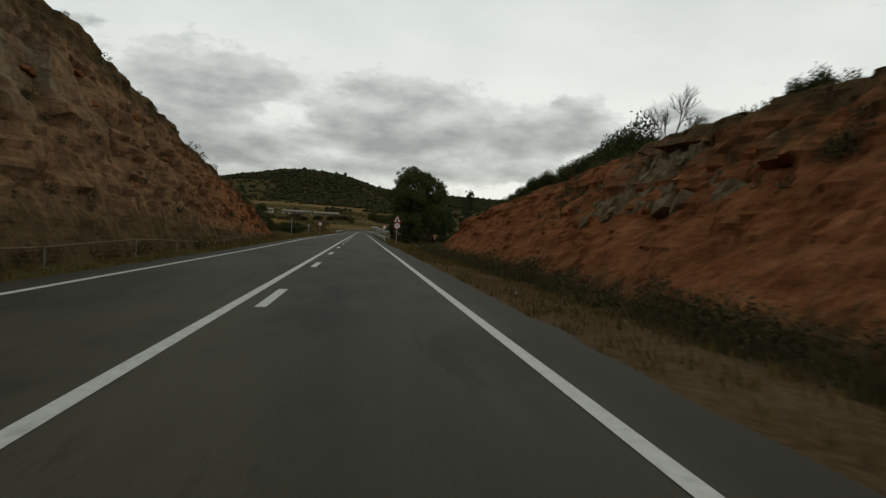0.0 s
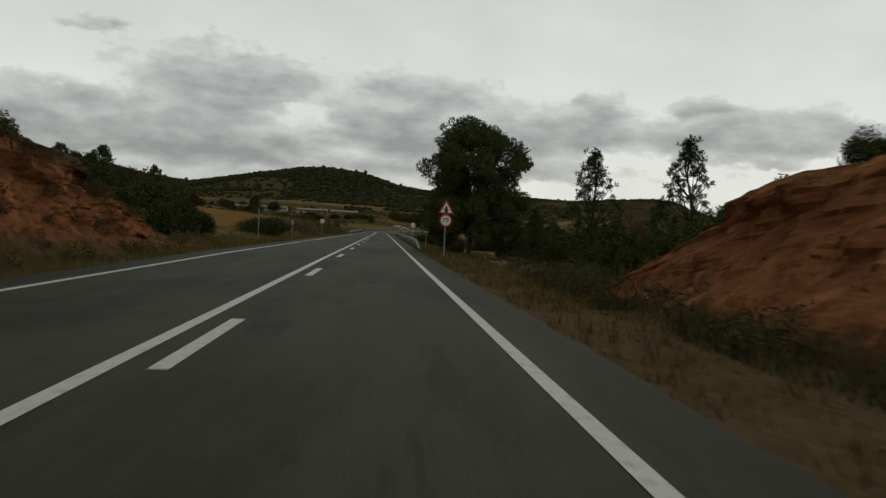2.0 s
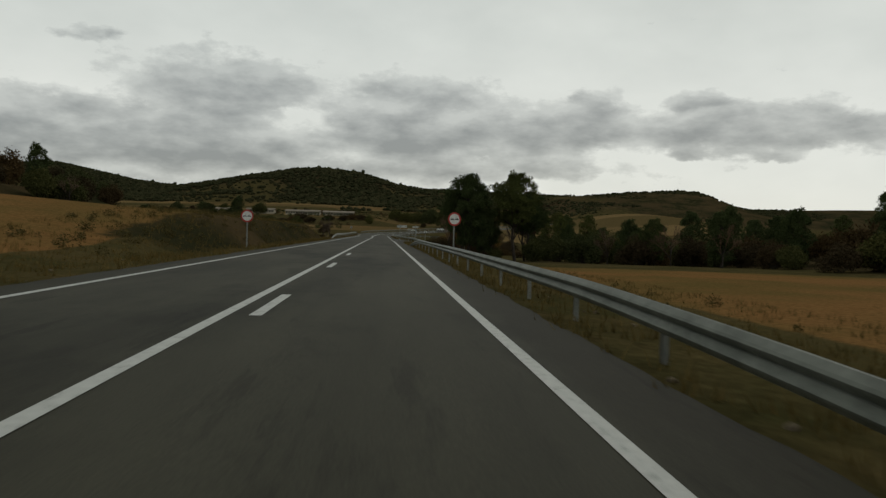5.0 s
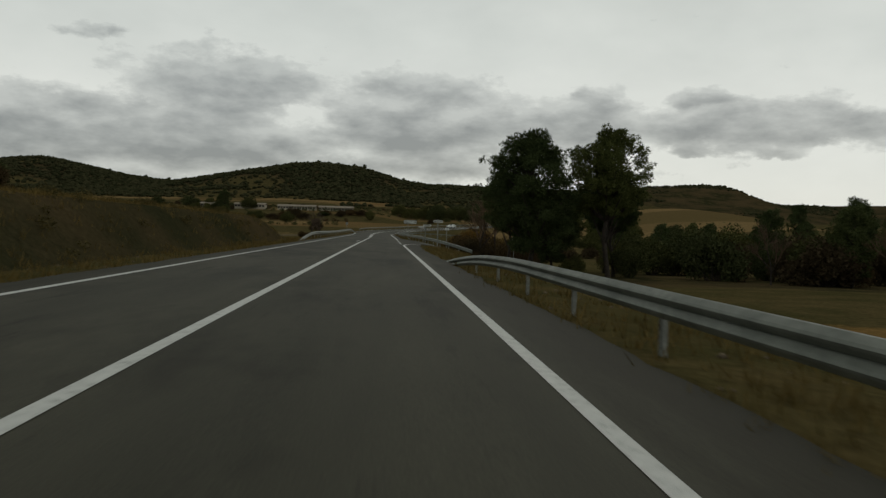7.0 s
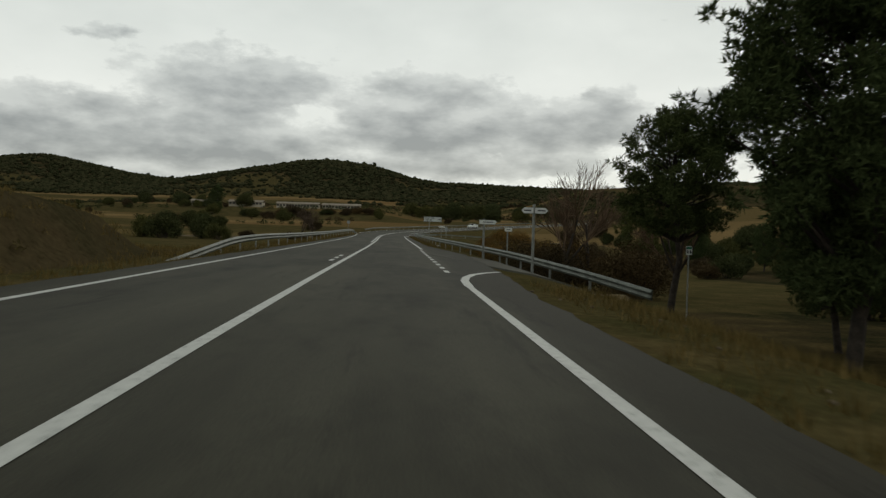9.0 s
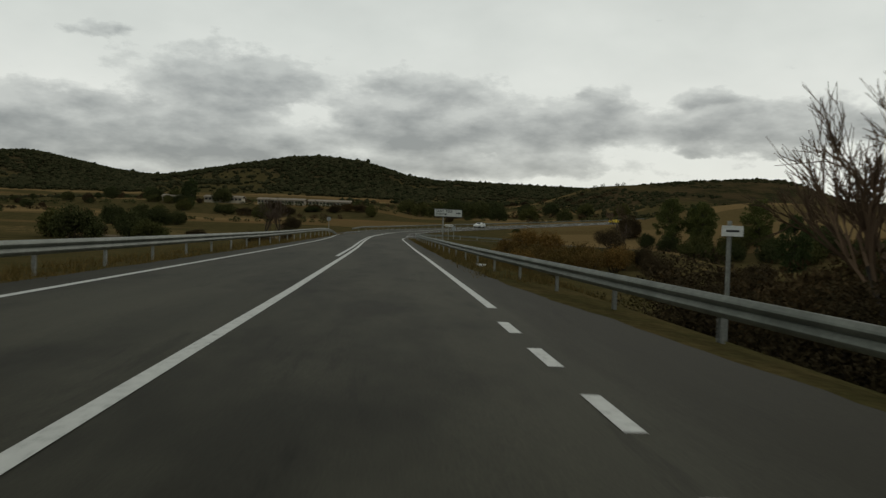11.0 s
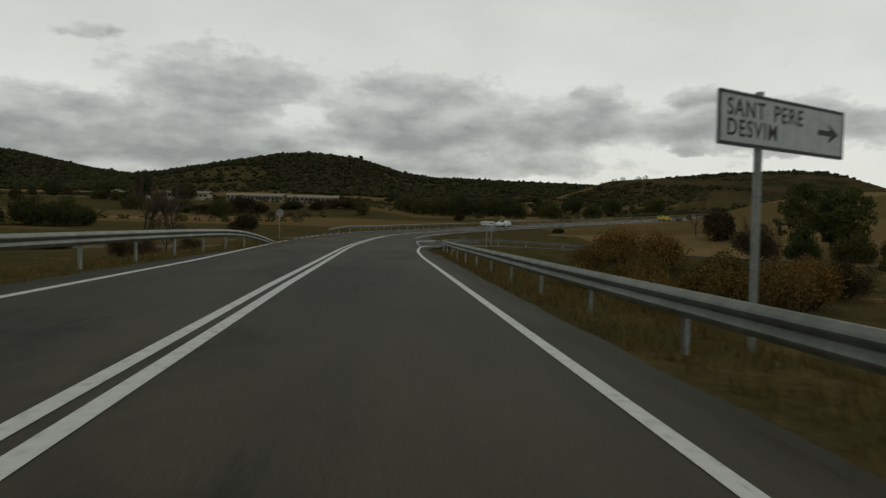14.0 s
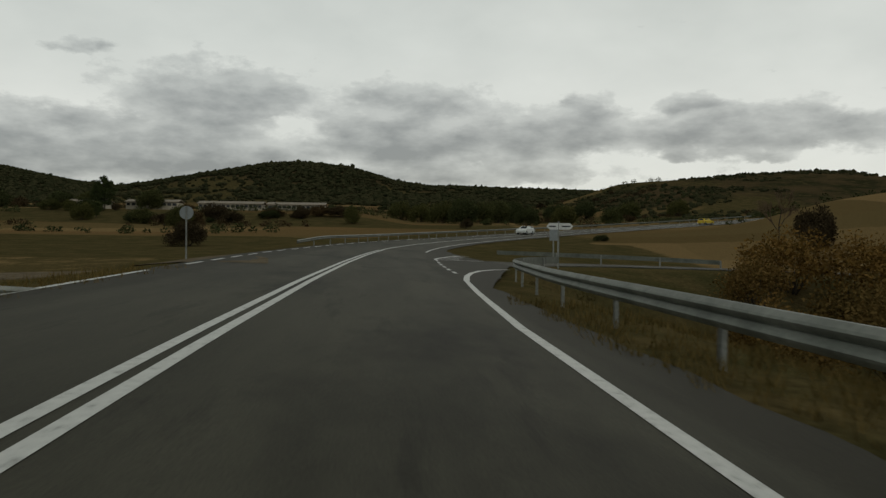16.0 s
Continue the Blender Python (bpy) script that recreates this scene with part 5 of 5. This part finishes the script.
for x, y, sc, tl in ((-45.0, 500.0, 1.8, 1.15), (-44.0, 522.0, 2.0, 1.2), (-38.0, 515.0, 1.7, 1.0), (-29.0, 530.0, 1.5, 0.9), (-16.8, 532.0, 1.6, 1.0), (-11.5, 530.0, 1.7, 1.0), (-22.0, 528.0, 1.3, 0.8), (-50.0, 498.0, 1.6, 1.0), (-56.0, 420.0, 1.4, 0.9), (-30.0, 348.0, 1.0, 0.8), (-44.0, 342.0, 1.2, 1.0), (57.9, 409.0, 1.5, 2.0), (59.6, 411.0, 1.2, 1.9), (-104.0, 575.0, 1.8, 1.0), (-128.0, 600.0, 2.0, 1.0)):
    put(far_brown, x, y, x * 19, sc * 0.85, tall=tl * 0.72)


# dark undergrowth beyond the pines
for x, y, sc in ((31.0, 226.0, 1.3), (34.5, 229.0, 1.4), (37.5, 226.0, 1.5), (41.0, 244.0, 1.7), (46.0, 247.0, 1.8), (51.0, 246.0, 1.8), (28.0, 224.0, 1.1), (25.0, 226.0, 1.0), (22.0, 213.0, 0.9), (15.5, 207.5, 0.55), (29.0, 236.0, 1.4)):
    put(oak, x, y, x * 23, sc * 1.6, tall=1.0, label="dark evergreen thicket behind the roadside pines")


def ico_points():
    bm = bmesh.new()
    bmesh.ops.create_icosphere(bm, subdivisions=1, radius=1.0)
    v = np.array([tuple(q.co) for q in bm.verts])
    f = np.array([[q.index for q in fc.verts] for fc in bm.faces])
    bm.free()
    return v, f


def wood_on_hills():
    """Pines and scrub that cover the hills, as rough little crowns."""
    ring5 = [(math.cos(i * 1.2566), math.sin(i * 1.2566)) for i in range(5)]
    v0 = np.array([(0.6 * a, 0.6 * b, -0.3) for a, b in ring5] + [(a, b, 0.5) for a, b in ring5] + [(0.1, 0, 1.0)], float)
    f0 = np.array([t for i in range(5) for t in ((i, (i + 1) % 5, 5 + (i + 1) % 5), (i, 5 + (i + 1) % 5, 5 + i), (5 + i, 5 + (i + 1) % 5, 10))])
    v1, f1 = ico_points()
    V, F, n = [], [], 0
    tries = 100000
    xs, ys = rng.uniform(-860, 420, tries), rng.uniform(640, 1640, tries)
    # the right-hand hill and the nearer rises are wooded too
    xs[:5200], ys[:5200] = rng.uniform(95, 330, 5200), rng.uniform(560, 790, 5200)
    xs[5200:8200], ys[5200:8200] = rng.uniform(-260, -130, 3000), rng.uniform(330, 760, 3000)
    zs = ground_z(xs, ys)
    thick = wave(xs, ys, 38, 1.0) + 0.5 * wave(xs, ys, 13, 4.0)
    for i in range(tries):
        x, y = xs[i], ys[i]
        near = i < 8200
        if not near:
            if (y > 1290 and x > -420) or (y < 800 and x > 95):
                continue
            if (y < 800 and x < 95) or (y < 915 and x < 60 and thick[i] < 0.75):
                continue
            if thick[i] < -0.42 + 0.5 * (1 - min(1.0, max(0.0, (y - 900) / 250.0))) and rng.random() < 0.85:
                continue
        elif thick[i] < ((-0.15 if y > 700 else 0.05) if i < 5200 else -0.1):
            continue
        sc = rng.uniform(0.9, 2.2) * (0.6 if near else 1.25)
        p = v0 * (1 + 0.16 * rng.normal(size=(len(v0), 1))) * np.array([sc * 1.15, sc * 1.15, sc * rng.uniform(0.8, 1.5)])
        f = f0
        if near:
            p = v1 * (1 + 0.2 * rng.normal(size=(len(v1), 1))) * np.array([sc * 1.1, sc * 1.1, sc * rng.uniform(0.6, 1.1)])
            f = f1
        V.append(p + np.array([x, y, zs[i] + sc * 0.1]))
        F.append(f + n)
        n += len(p)
    return np.concatenate(V), np.concatenate(F)


woods = wood_on_hills()
tagged(link("hill_wood", woods[0].tolist(), woods[1].tolist(), M_WOOD), "dark pine and oak wood covering the hills", "wood", kind="stuff")


def hedges(name, label, mat, seed, lines):
    g = np.random.default_rng(seed)
    blobs = []
    for y0 in lines:
        ph = g.uniform(0, 6)
        for x in np.arange(-170, 150, 2.2):
            y = y0 + 7 * math.sin(x / 31.0 + ph) + 0.05 * x
            if math.sin(x / 19.0 + ph * 3) + 0.8 * math.sin(x / 7.0 + ph) < g.uniform(-1.3, 0.7):
                continue
            if abs(float(station(np.array([x]), np.array([y]))[1][0])) < 17 or (-14 < x < 24 and y < 500):
                continue
            s = g.uniform(0.45, 1.0) * (1.0 if y < 500 else 1.2)
            blobs.append((x + g.normal() * 0.8, y + g.normal() * 1.6, gz(x, y) + 0.7 * s, 1.6 * s, 1.3 * s, 1.15 * s))
    vf = leaf_cloud(blobs, 4.0, 0.26, 1.2, 0.3, g)
    return tagged(link(name, vf[0].tolist(), vf[1].tolist(), mat), label, "hedge", kind="stuff")


hedges("hedgerow", "dark hedgerows between the valley fields", M_OAK, 101, (458, 540, 628, 700, 770))
hedges("hedgerow", "brown winter hedgerows between the valley fields", M_BROWN, 102, (490, 584, 660, 735))

# single pines on the skyline
sky_pine = make_pine("small pine on the skyline of the hill", 7.0, 2.8, 2.2, 8, ROUND, 16, 2.2, 0.8, "skyline pines", 0.34)
put(sky_pine, -31.0, 1251.0, first=True, sink=0.6, scale=1.05)
for x in (-96, -91, -86, -82, -76, -112, -70, -60, -128, -140, -47, 6, 22, 40, 64, 78, 92, 110, 130, 150, 180, 200, 214, 240, -170, -205, -250, -300, -330, -380, -420):
    put(sky_pine, x + rng.uniform(-3, 3), 1250, rng.uniform(0, 360), rng.uniform(0.6, 1.1), sink=0.8, tall=rng.uniform(0.8, 1.1))


# ---------------------------------------------------------------- verge plants


def blades(spots, hmin, hmax, per, spread, width=0.012):
    V, F, n = [], [], 0
    for x, y, z in spots:
        k = per
        a = rng.uniform(0, 6.283, k)
        o = rng.normal(size=(k, 2)) * spread
        h = rng.uniform(hmin, hmax, k)
        lean = rng.normal(size=(k, 2)) * 0.35 * h[:, None]
        b0 = np.stack([x + o[:, 0] - width * np.cos(a), y + o[:, 1] - width * np.sin(a), np.full(k, z - 0.03)], -1)
        b1 = np.stack([x + o[:, 0] + width * np.cos(a), y + o[:, 1] + width * np.sin(a), np.full(k, z - 0.03)], -1)
        tp = np.stack([x + o[:, 0] + lean[:, 0], y + o[:, 1] + lean[:, 1], z + h], -1)
        V.append(np.stack([b0, b1, tp], 1).reshape(-1, 3))
        F.append(np.arange(n, n + 3 * k).reshape(-1, 3))
        n += 3 * k
    return np.concatenate(V), np.concatenate(F)


def verge_spots(count, s0, s1, d0, d1, power=1.0):
    s = rng.uniform(s0, s1, count)
    d = d0 + (d1 - d0) * rng.random(count) ** power
    x = np.interp(s, RS, RX) + d * np.cos(np.interp(s, RS, RH))
    y = np.interp(s, RS, RY) - d * np.sin(np.interp(s, RS, RH))
    keep = (wave(x, y, 1.3, 2.0) + 0.4 * rng.normal(size=count)) > -0.35
    x, y = x[keep], y[keep]
    return np.stack([x, y, ground_z(x, y)], -1)


right_verge = np.concatenate([verge_spots(5000, -4, 195, 4.55, 8.0), verge_spots(500, 195, 206, 5.3, 8.5), verge_spots(4000, 243, 326, 4.25, 8.0), verge_spots(3000, 68, 205, 7.0, 16.0)])
left_verge = np.concatenate([verge_spots(4200, -4, 335, -4.5, -6.6), verge_spots(4500, 84, 230, -6.2, -14.0)])
g = blades(right_verge, 0.06, 0.26, 7, 0.09)
tagged(link("verge_grass", g[0].tolist(), g[1].tolist(), M_GRASS), "dry tufts of grass along the verge", "grass", kind="stuff")
g = blades(left_verge, 0.06, 0.28, 7, 0.10)
tagged(link("verge_grass", g[0].tolist(), g[1].tolist(), M_GRASS), "dry grass on the verge of the oncoming lane", "grass", kind="stuff")


def herb_row(name, label, mat, spots, size):
    blobs = [(x, y, z + 0.25 * s, 0.5 * s, 0.5 * s, 0.38 * s) for (x, y, z), s in zip(spots, size)]
    vf = leaf_cloud(blobs, 130, 0.032, 1.7, 0.25)
    return tagged(link(name, vf[0].tolist(), vf[1].tolist(), mat), label, "shrubs", kind="stuff")


def along(count, x0, x1, y0, y1):
    x, y = rng.uniform(x0, x1, count), rng.uniform(y0, y1, count)
    return np.stack([x, y, ground_z(x, y)], -1)


a = along(1500, 5.0, 7.0, -4, 70)
a = a[(wave(a[:, 0], a[:, 1], 0.9, 5.0) > -0.2)]
g = blades(a, 0.15, 0.62, 12, 0.13, 0.016)
tagged(link("verge_grass", g[0].tolist(), g[1].tolist(), M_HERB), "grey-green tall grass below the red bank", "grass", kind="stuff")
a = along(130, 5.2, 6.9, -4, 69)
herb_row("roadside_scrub", "grey-green herbs at the foot of the red bank", M_HERB, a, rng.uniform(0.5, 1.25, len(a)))
a = along(150, -9.4, -7.7, -2, 84)
herb_row("roadside_scrub", "dry brown herbs at the foot of the rock face", M_HERB, a, rng.uniform(0.35, 0.9, len(a)))
y = rng.uniform(-5, 80, 150)
x = TOE_L - RUN_L * left_bank(y) - rng.uniform(-0.3, 1.2, 150)
a = np.stack([x, y, left_bank(y) - 0.22], -1)
herb_row("crest_scrub", "thin scrub along the top of the rock face", M_HERB, a, rng.uniform(0.2, 0.45, len(a)))
y = rng.uniform(-5, 70, 130)
x = TOE_R + RUN_R * right_bank(y) + rng.uniform(-0.1, 2.0, 130)
a = np.stack([x, y, right_bank(y) - 0.1], -1)
herb_row("crest_scrub", "dark scrub along the top of the red bank", M_OAK, a, rng.uniform(0.2, 0.6, len(a)))
u = rng.uniform(0.08, 0.95, 160)
y = rng.uniform(-2, 70, 160)
x = TOE_L - RUN_L * left_bank(y) * u + 0.1
a = np.stack([x, y, left_bank(y) * u - 0.15], -1)
herb_row("face_scrub", "withered scrub rooted in the rock face", M_HERB, a, rng.uniform(0.25, 0.7, len(a)))
u = rng.uniform(0.5, 1.0, 210)
y = rng.uniform(-2, 36, 210)
x = TOE_R + RUN_R * right_bank(y) * u
a = np.stack([x, y, right_bank(y) * u - 0.2], -1)
herb_row("face_scrub", "withered scrub on the upper red bank", M_HERB, a, rng.uniform(0.25, 0.75, len(a)))
a = along(120, 5.2, 13.0, 70, 96)
herb_row("roadside_scrub", "low scrub on the stony verge", M_HERB, a, rng.uniform(0.3, 0.9, len(a)))
a = np.concatenate([along(160, -16, -8.4, 128, 206), along(70, 5.0, 16, 230, 345), along(60, 5.2, 12, 98, 170)])
herb_row("slope_scrub", "dry tussocks on the grassy slopes", M_GRASS, a, rng.uniform(0.25, 0.7, len(a)))


# ---------------------------------------------------------------- stones


def rock_bm(sx, sy, sz, seed):
    g = random.Random(seed)
    bm = bmesh.new()
    bmesh.ops.create_icosphere(bm, subdivisions=1, radius=0.5)
    for v in bm.verts:
        v.co = Vector((max(-0.36, min(0.36, v.co.x)) * sx, max(-0.36, min(0.36, v.co.y)) * sy, max(-0.33, min(0.33, v.co.z)) * sz)) * g.uniform(0.85, 1.25)
    return bm


def slabs():
    bank = bpy.data.objects["rock_bank_right"]
    meshes = []
    for k in range(6):
        me = bpy.data.meshes.new("rock_slab")
        bm = rock_bm(1.9, 1.4, 1.0, k)
        bm.to_mesh(me)
        bm.free()
        me.materials.append(M_LEDGE)
        meshes.append(me)
    g = random.Random(4)
    for i in range(190):
        y = min(28.0, max(17.0, g.gauss(22.5, 3.2)))
        uu = min(0.9, g.choice((0.52, 0.6, 0.68, 0.75, 0.82, 0.88)) + g.uniform(-0.03, 0.03) + 0.006 * (16 - y))
        h = float(right_bank(np.array(y)))
        ob = new("rock_slab", meshes[i % 6])
        ob.parent = bank
        s = g.uniform(0.2, 0.6)
        ob.matrix_world = pose(TOE_R + RUN_R * h * uu + 0.02, y, h * uu - 0.2, g.uniform(-12, 18), g.uniform(8, 30), g.uniform(70, 110)) @ Matrix.Diagonal((s * 1.3, s, s * g.uniform(0.7, 1.3), 1))
    meshes2 = []
    for k in range(5):
        me = bpy.data.meshes.new("ledge_block")
        bm = rock_bm(0.9, 1.9, 0.55, 30 + k)
        bm.to_mesh(me)
        bm.free()
        me.materials.append(M_ROCK)
        meshes2.append(me)
    for i in range(150):
        left = i % 3 != 0
        y = g.uniform(-2, 74 if left else 64)
        h = float(left_bank(np.array(y)) if left else right_bank(np.array(y)))
        lay = g.choice((0.18, 0.3, 0.36, 0.5, 0.62, 0.74, 0.86)) if left else g.choice((0.25, 0.4, 0.8, 0.92))
        ob = new("ledge_block", meshes2[i % 5])
        ob.parent = bpy.data.objects["rock_bank_left"] if left else bank
        s = g.uniform(0.35, 0.95) * (1.0 if left else 0.6)
        x = TOE_L - RUN_L * h * lay - 0.12 if left else TOE_R + RUN_R * h * lay + 0.1
        ob.matrix_world = pose(x, y, h * lay - 0.15, g.uniform(-8, 8), g.uniform(-12, 12), g.uniform(-15, 15)) @ Matrix.Diagonal((s, s * g.uniform(0.7, 1.8), s * g.uniform(0.6, 1.1), 1))


slabs()


def pebbles(name, count, x0, x1, y0, y1, lo, hi, label):
    v0, f0 = ico_points()
    V, F, n = [], [], 0
    p = along(count, x0, x1, y0, y1)
    for x, y, z in p:
        s = rng.uniform(lo, hi)
        q = v0 * (1 + 0.2 * rng.normal(size=(len(v0), 1))) * np.array([s, s * rng.uniform(0.7, 1.3), s * 0.6])
        V.append(q + np.array([x, y, z + s * 0.2]))
        F.append(f0 + n)
        n += len(v0)
    return tagged(link(name, np.concatenate(V).tolist(), np.concatenate(F).tolist(), M_STONE), label, "stones", kind="stuff")


pebbles("loose_stones", 260, 2.8, 6.2, 0, 205, 0.015, 0.06, "pale loose stones on the verge")
pebbles("rubble", 170, 5.5, 13.0, 69, 92, 0.06, 0.28, "pale rubble beside the road")
pebbles("loose_stones", 120, -8.4, -6.4, 0, 205, 0.015, 0.07, "small stones below the rock face")


def pale_block(name, x, y, sx, sy, sz, label, cat, mat):
    bm = rock_bm(sx, sy, sz, int(y))
    me = bpy.data.meshes.new(name)
    bm.to_mesh(me)
    bm.free()
    me.materials.append(mat)
    ob = new(name, me)
    ob.matrix_world = pose(x, y, gz(x, y) + sz * 0.25, 0, 0, 25)
    return tagged(ob, label, cat)


pale_block("litter_bag", 3.5, 252.3, 0.5, 0.3, 0.16, "crumpled white plastic bag behind the crash barrier", "litter", M_WHITE)
pale_block("stone", 3.5, 17.4, 0.22, 0.16, 0.12, "pale stone lying on the dry verge", "stone", M_CONC)


# ---------------------------------------------------------------- hose along the foot of the rock face
def build_hose():
    pts = [(-7.6, 6, 0.42), (-7.65, 13, 0.36), (-7.7, 20, 0.33), (-7.75, 28, 0.42), (-7.75, 34, 0.30), (-7.8, 41, 0.12), (-7.85, 46, 0.16), (-7.9, 52, 0.24), (-8.0, 56, 0.10)]
    base = thing("drain_hose", -7.8, 30, 0, "brownish sagging hose along the foot of the rock face", "hose")
    v, f = limbs_mesh([(Vector(a) - Vector((-7.8, 30, 0)), Vector(b) - Vector((-7.8, 30, 0)), 0.024, 0.024) for a, b in zip(pts[:-1], pts[1:])], 8)
    link("hose", v, f, M_STONE, base)
    for x, y, z in pts:
        part("stake", tube_bm(bmesh.new(), (x + 7.8, y - 30, -0.4), (x + 7.8, y - 30, z), 0.02, 0.02, 6), M_POST, base)


build_hose()


# ---------------------------------------------------------------- culvert by the first junction, manhole box on the left
def culvert(x, y, turn):
    z = gz(x, y)
    ob = thing("culvert", x, y, z, "small stone culvert mouth in the grass", "culvert", turn=turn)
    o = rect(0, -0.08, 0.9, 0.42, 0.08)
    part("head_wall", plate_bm(o, 0.0, 0.3), M_LEDGE, ob)
    # no hollow pipe: a solid black disc gives the shade inside as colour
    part("pipe_mouth", tube_bm(bmesh.new(), (0, -0.02, -0.06), (0, 0.05, -0.06), 0.15, 0.15, 20), M_BLACK, ob)
    return ob


culvert(5.6, 206.2, 8)
culvert(-9.0, 99.5, 10)

# ---------------------------------------------------------------- farm buildings


def barn(x0, x1, y, wall_h, depth, label, bays, roof_mat=M_ROOF, turn=0.0):
    z = min(gz(x0, y), gz(x1, y), gz(x0, y + depth), gz(x1, y + depth)) - 0.3
    top = max(gz(x0, y), gz(x1, y)) + wall_h - z
    w = x1 - x0
    ob = thing("farm_barn", (x0 + x1) / 2, y, z, label, "barn", "long farm barns", turn=turn)
    part("wall", box_bm(bmesh.new(), 0, depth / 2, top / 2, w, depth, top), M_WALL, ob)
    roof = [(-0.5, 0.0), (depth / 2, depth * 0.11), (depth + 0.5, 0.0), (depth + 0.5, -0.2), (depth / 2, depth * 0.11 - 0.2), (-0.5, -0.2)]
    v = [(sx * (w / 2 + 0.4), a, top + b + 0.2) for sx in (-1, 1) for a, b in roof]
    f = [(0, 1, 2, 3, 4, 5), (11, 10, 9, 8, 7, 6)] + [(i, i + 6, (i + 1) % 6 + 6, (i + 1) % 6) for i in range(6)]
    link("roof", v, f, roof_mat, ob)
    for k in range(bays):
        cx = -w / 2 + w * (k + 0.5) / bays
        win = part("window", box_bm(bmesh.new(), cx, -0.02, top - 0.62, w / bays * 0.84, 0.12, 0.95), M_WALL, ob)
        part("pane", box_bm(bmesh.new(), cx, -0.1, top - 0.62, w / bays * 0.7, 0.06, 0.8), M_GLASS, win)
    return ob


barn(-96, -85, 560, 2.0, 8, "cream farm barn with a row of dark windows", 6)
barn(-78.5, -63, 560, 2.2, 8, "long cream farm barn with a row of dark windows", 10)
barn(-56, -36.5, 558, 1.8, 8, "long low cream farm barn with dark windows", 14)
barn(-34.5, -17, 556, 1.6, 8, "long low cream farm barn with dark windows", 12)


# ---------------------------------------------------------------- cars on the far bend


def car(s, d, mat, label, away=True):
    x, y, z = road_at(s, d)
    h = float(np.interp(s, RS, RH))
    ob = thing("car", x, y, z, label, "car", turn=-math.degrees(h) + (0 if away else 180))
    prof = [(-2.05, 0.35), (-2.1, 0.75), (-1.95, 0.95), (-1.6, 1.40), (0.2, 1.45), (0.85, 1.0), (1.9, 0.85), (2.1, 0.6), (2.05, 0.3)]
    v = [(sx * (0.86 if zz < 1.1 else 0.68), yy, zz) for sx in (-1, 1) for yy, zz in prof]
    k = len(prof)
    f = [tuple(range(k)), tuple(range(2 * k - 1, k - 1, -1))] + [(i, (i + 1) % k, (i + 1) % k + k, i + k) for i in range(k)]
    body = link("body", v, f, mat, ob)
    link("rear_window", [(-0.6, -1.98, 1.0), (0.6, -1.98, 1.0), (0.55, -1.68, 1.36), (-0.55, -1.68, 1.36)], [(0, 1, 2, 3)], M_GLASS, body)
    link("windscreen", [(-0.6, 0.88, 1.02), (0.6, 0.88, 1.02), (0.55, 0.28, 1.42), (-0.55, 0.28, 1.42)], [(0, 3, 2, 1)], M_GLASS, body)
    for sx in (-1, 1):
        link("side_window", [(sx * 0.83, -1.5, 1.02), (sx * 0.83, 0.6, 1.02), (sx * 0.71, 0.15, 1.38), (sx * 0.71, -1.4, 1.38)], [(0, 1, 2, 3)], M_GLASS, body)
        part("tail_light", box_bm(bmesh.new(), sx * 0.7, -2.08, 0.8, 0.25, 0.04, 0.14), M_RED, body)
        part("headlight", box_bm(bmesh.new(), sx * 0.65, 2.02, 0.68, 0.3, 0.06, 0.14), M_WHITE, body)
        for yy in (-1.3, 1.3):
            wheel = part("wheel", tube_bm(bmesh.new(), (sx * 0.70, yy, 0.31), (sx * 0.88, yy, 0.31), 0.31, 0.31, 16), M_RUBBER, ob)
            part("rim", tube_bm(bmesh.new(), (sx * 0.87, yy, 0.31), (sx * 0.895, yy, 0.31), 0.18, 0.18, 12), M_GREY, wheel)
    return ob


car(520, 1.8, M_YELLOW, "small yellow car driving away round the bend")
car(450, -1.8, M_WHITE, "small white car coming round the bend", away=False)
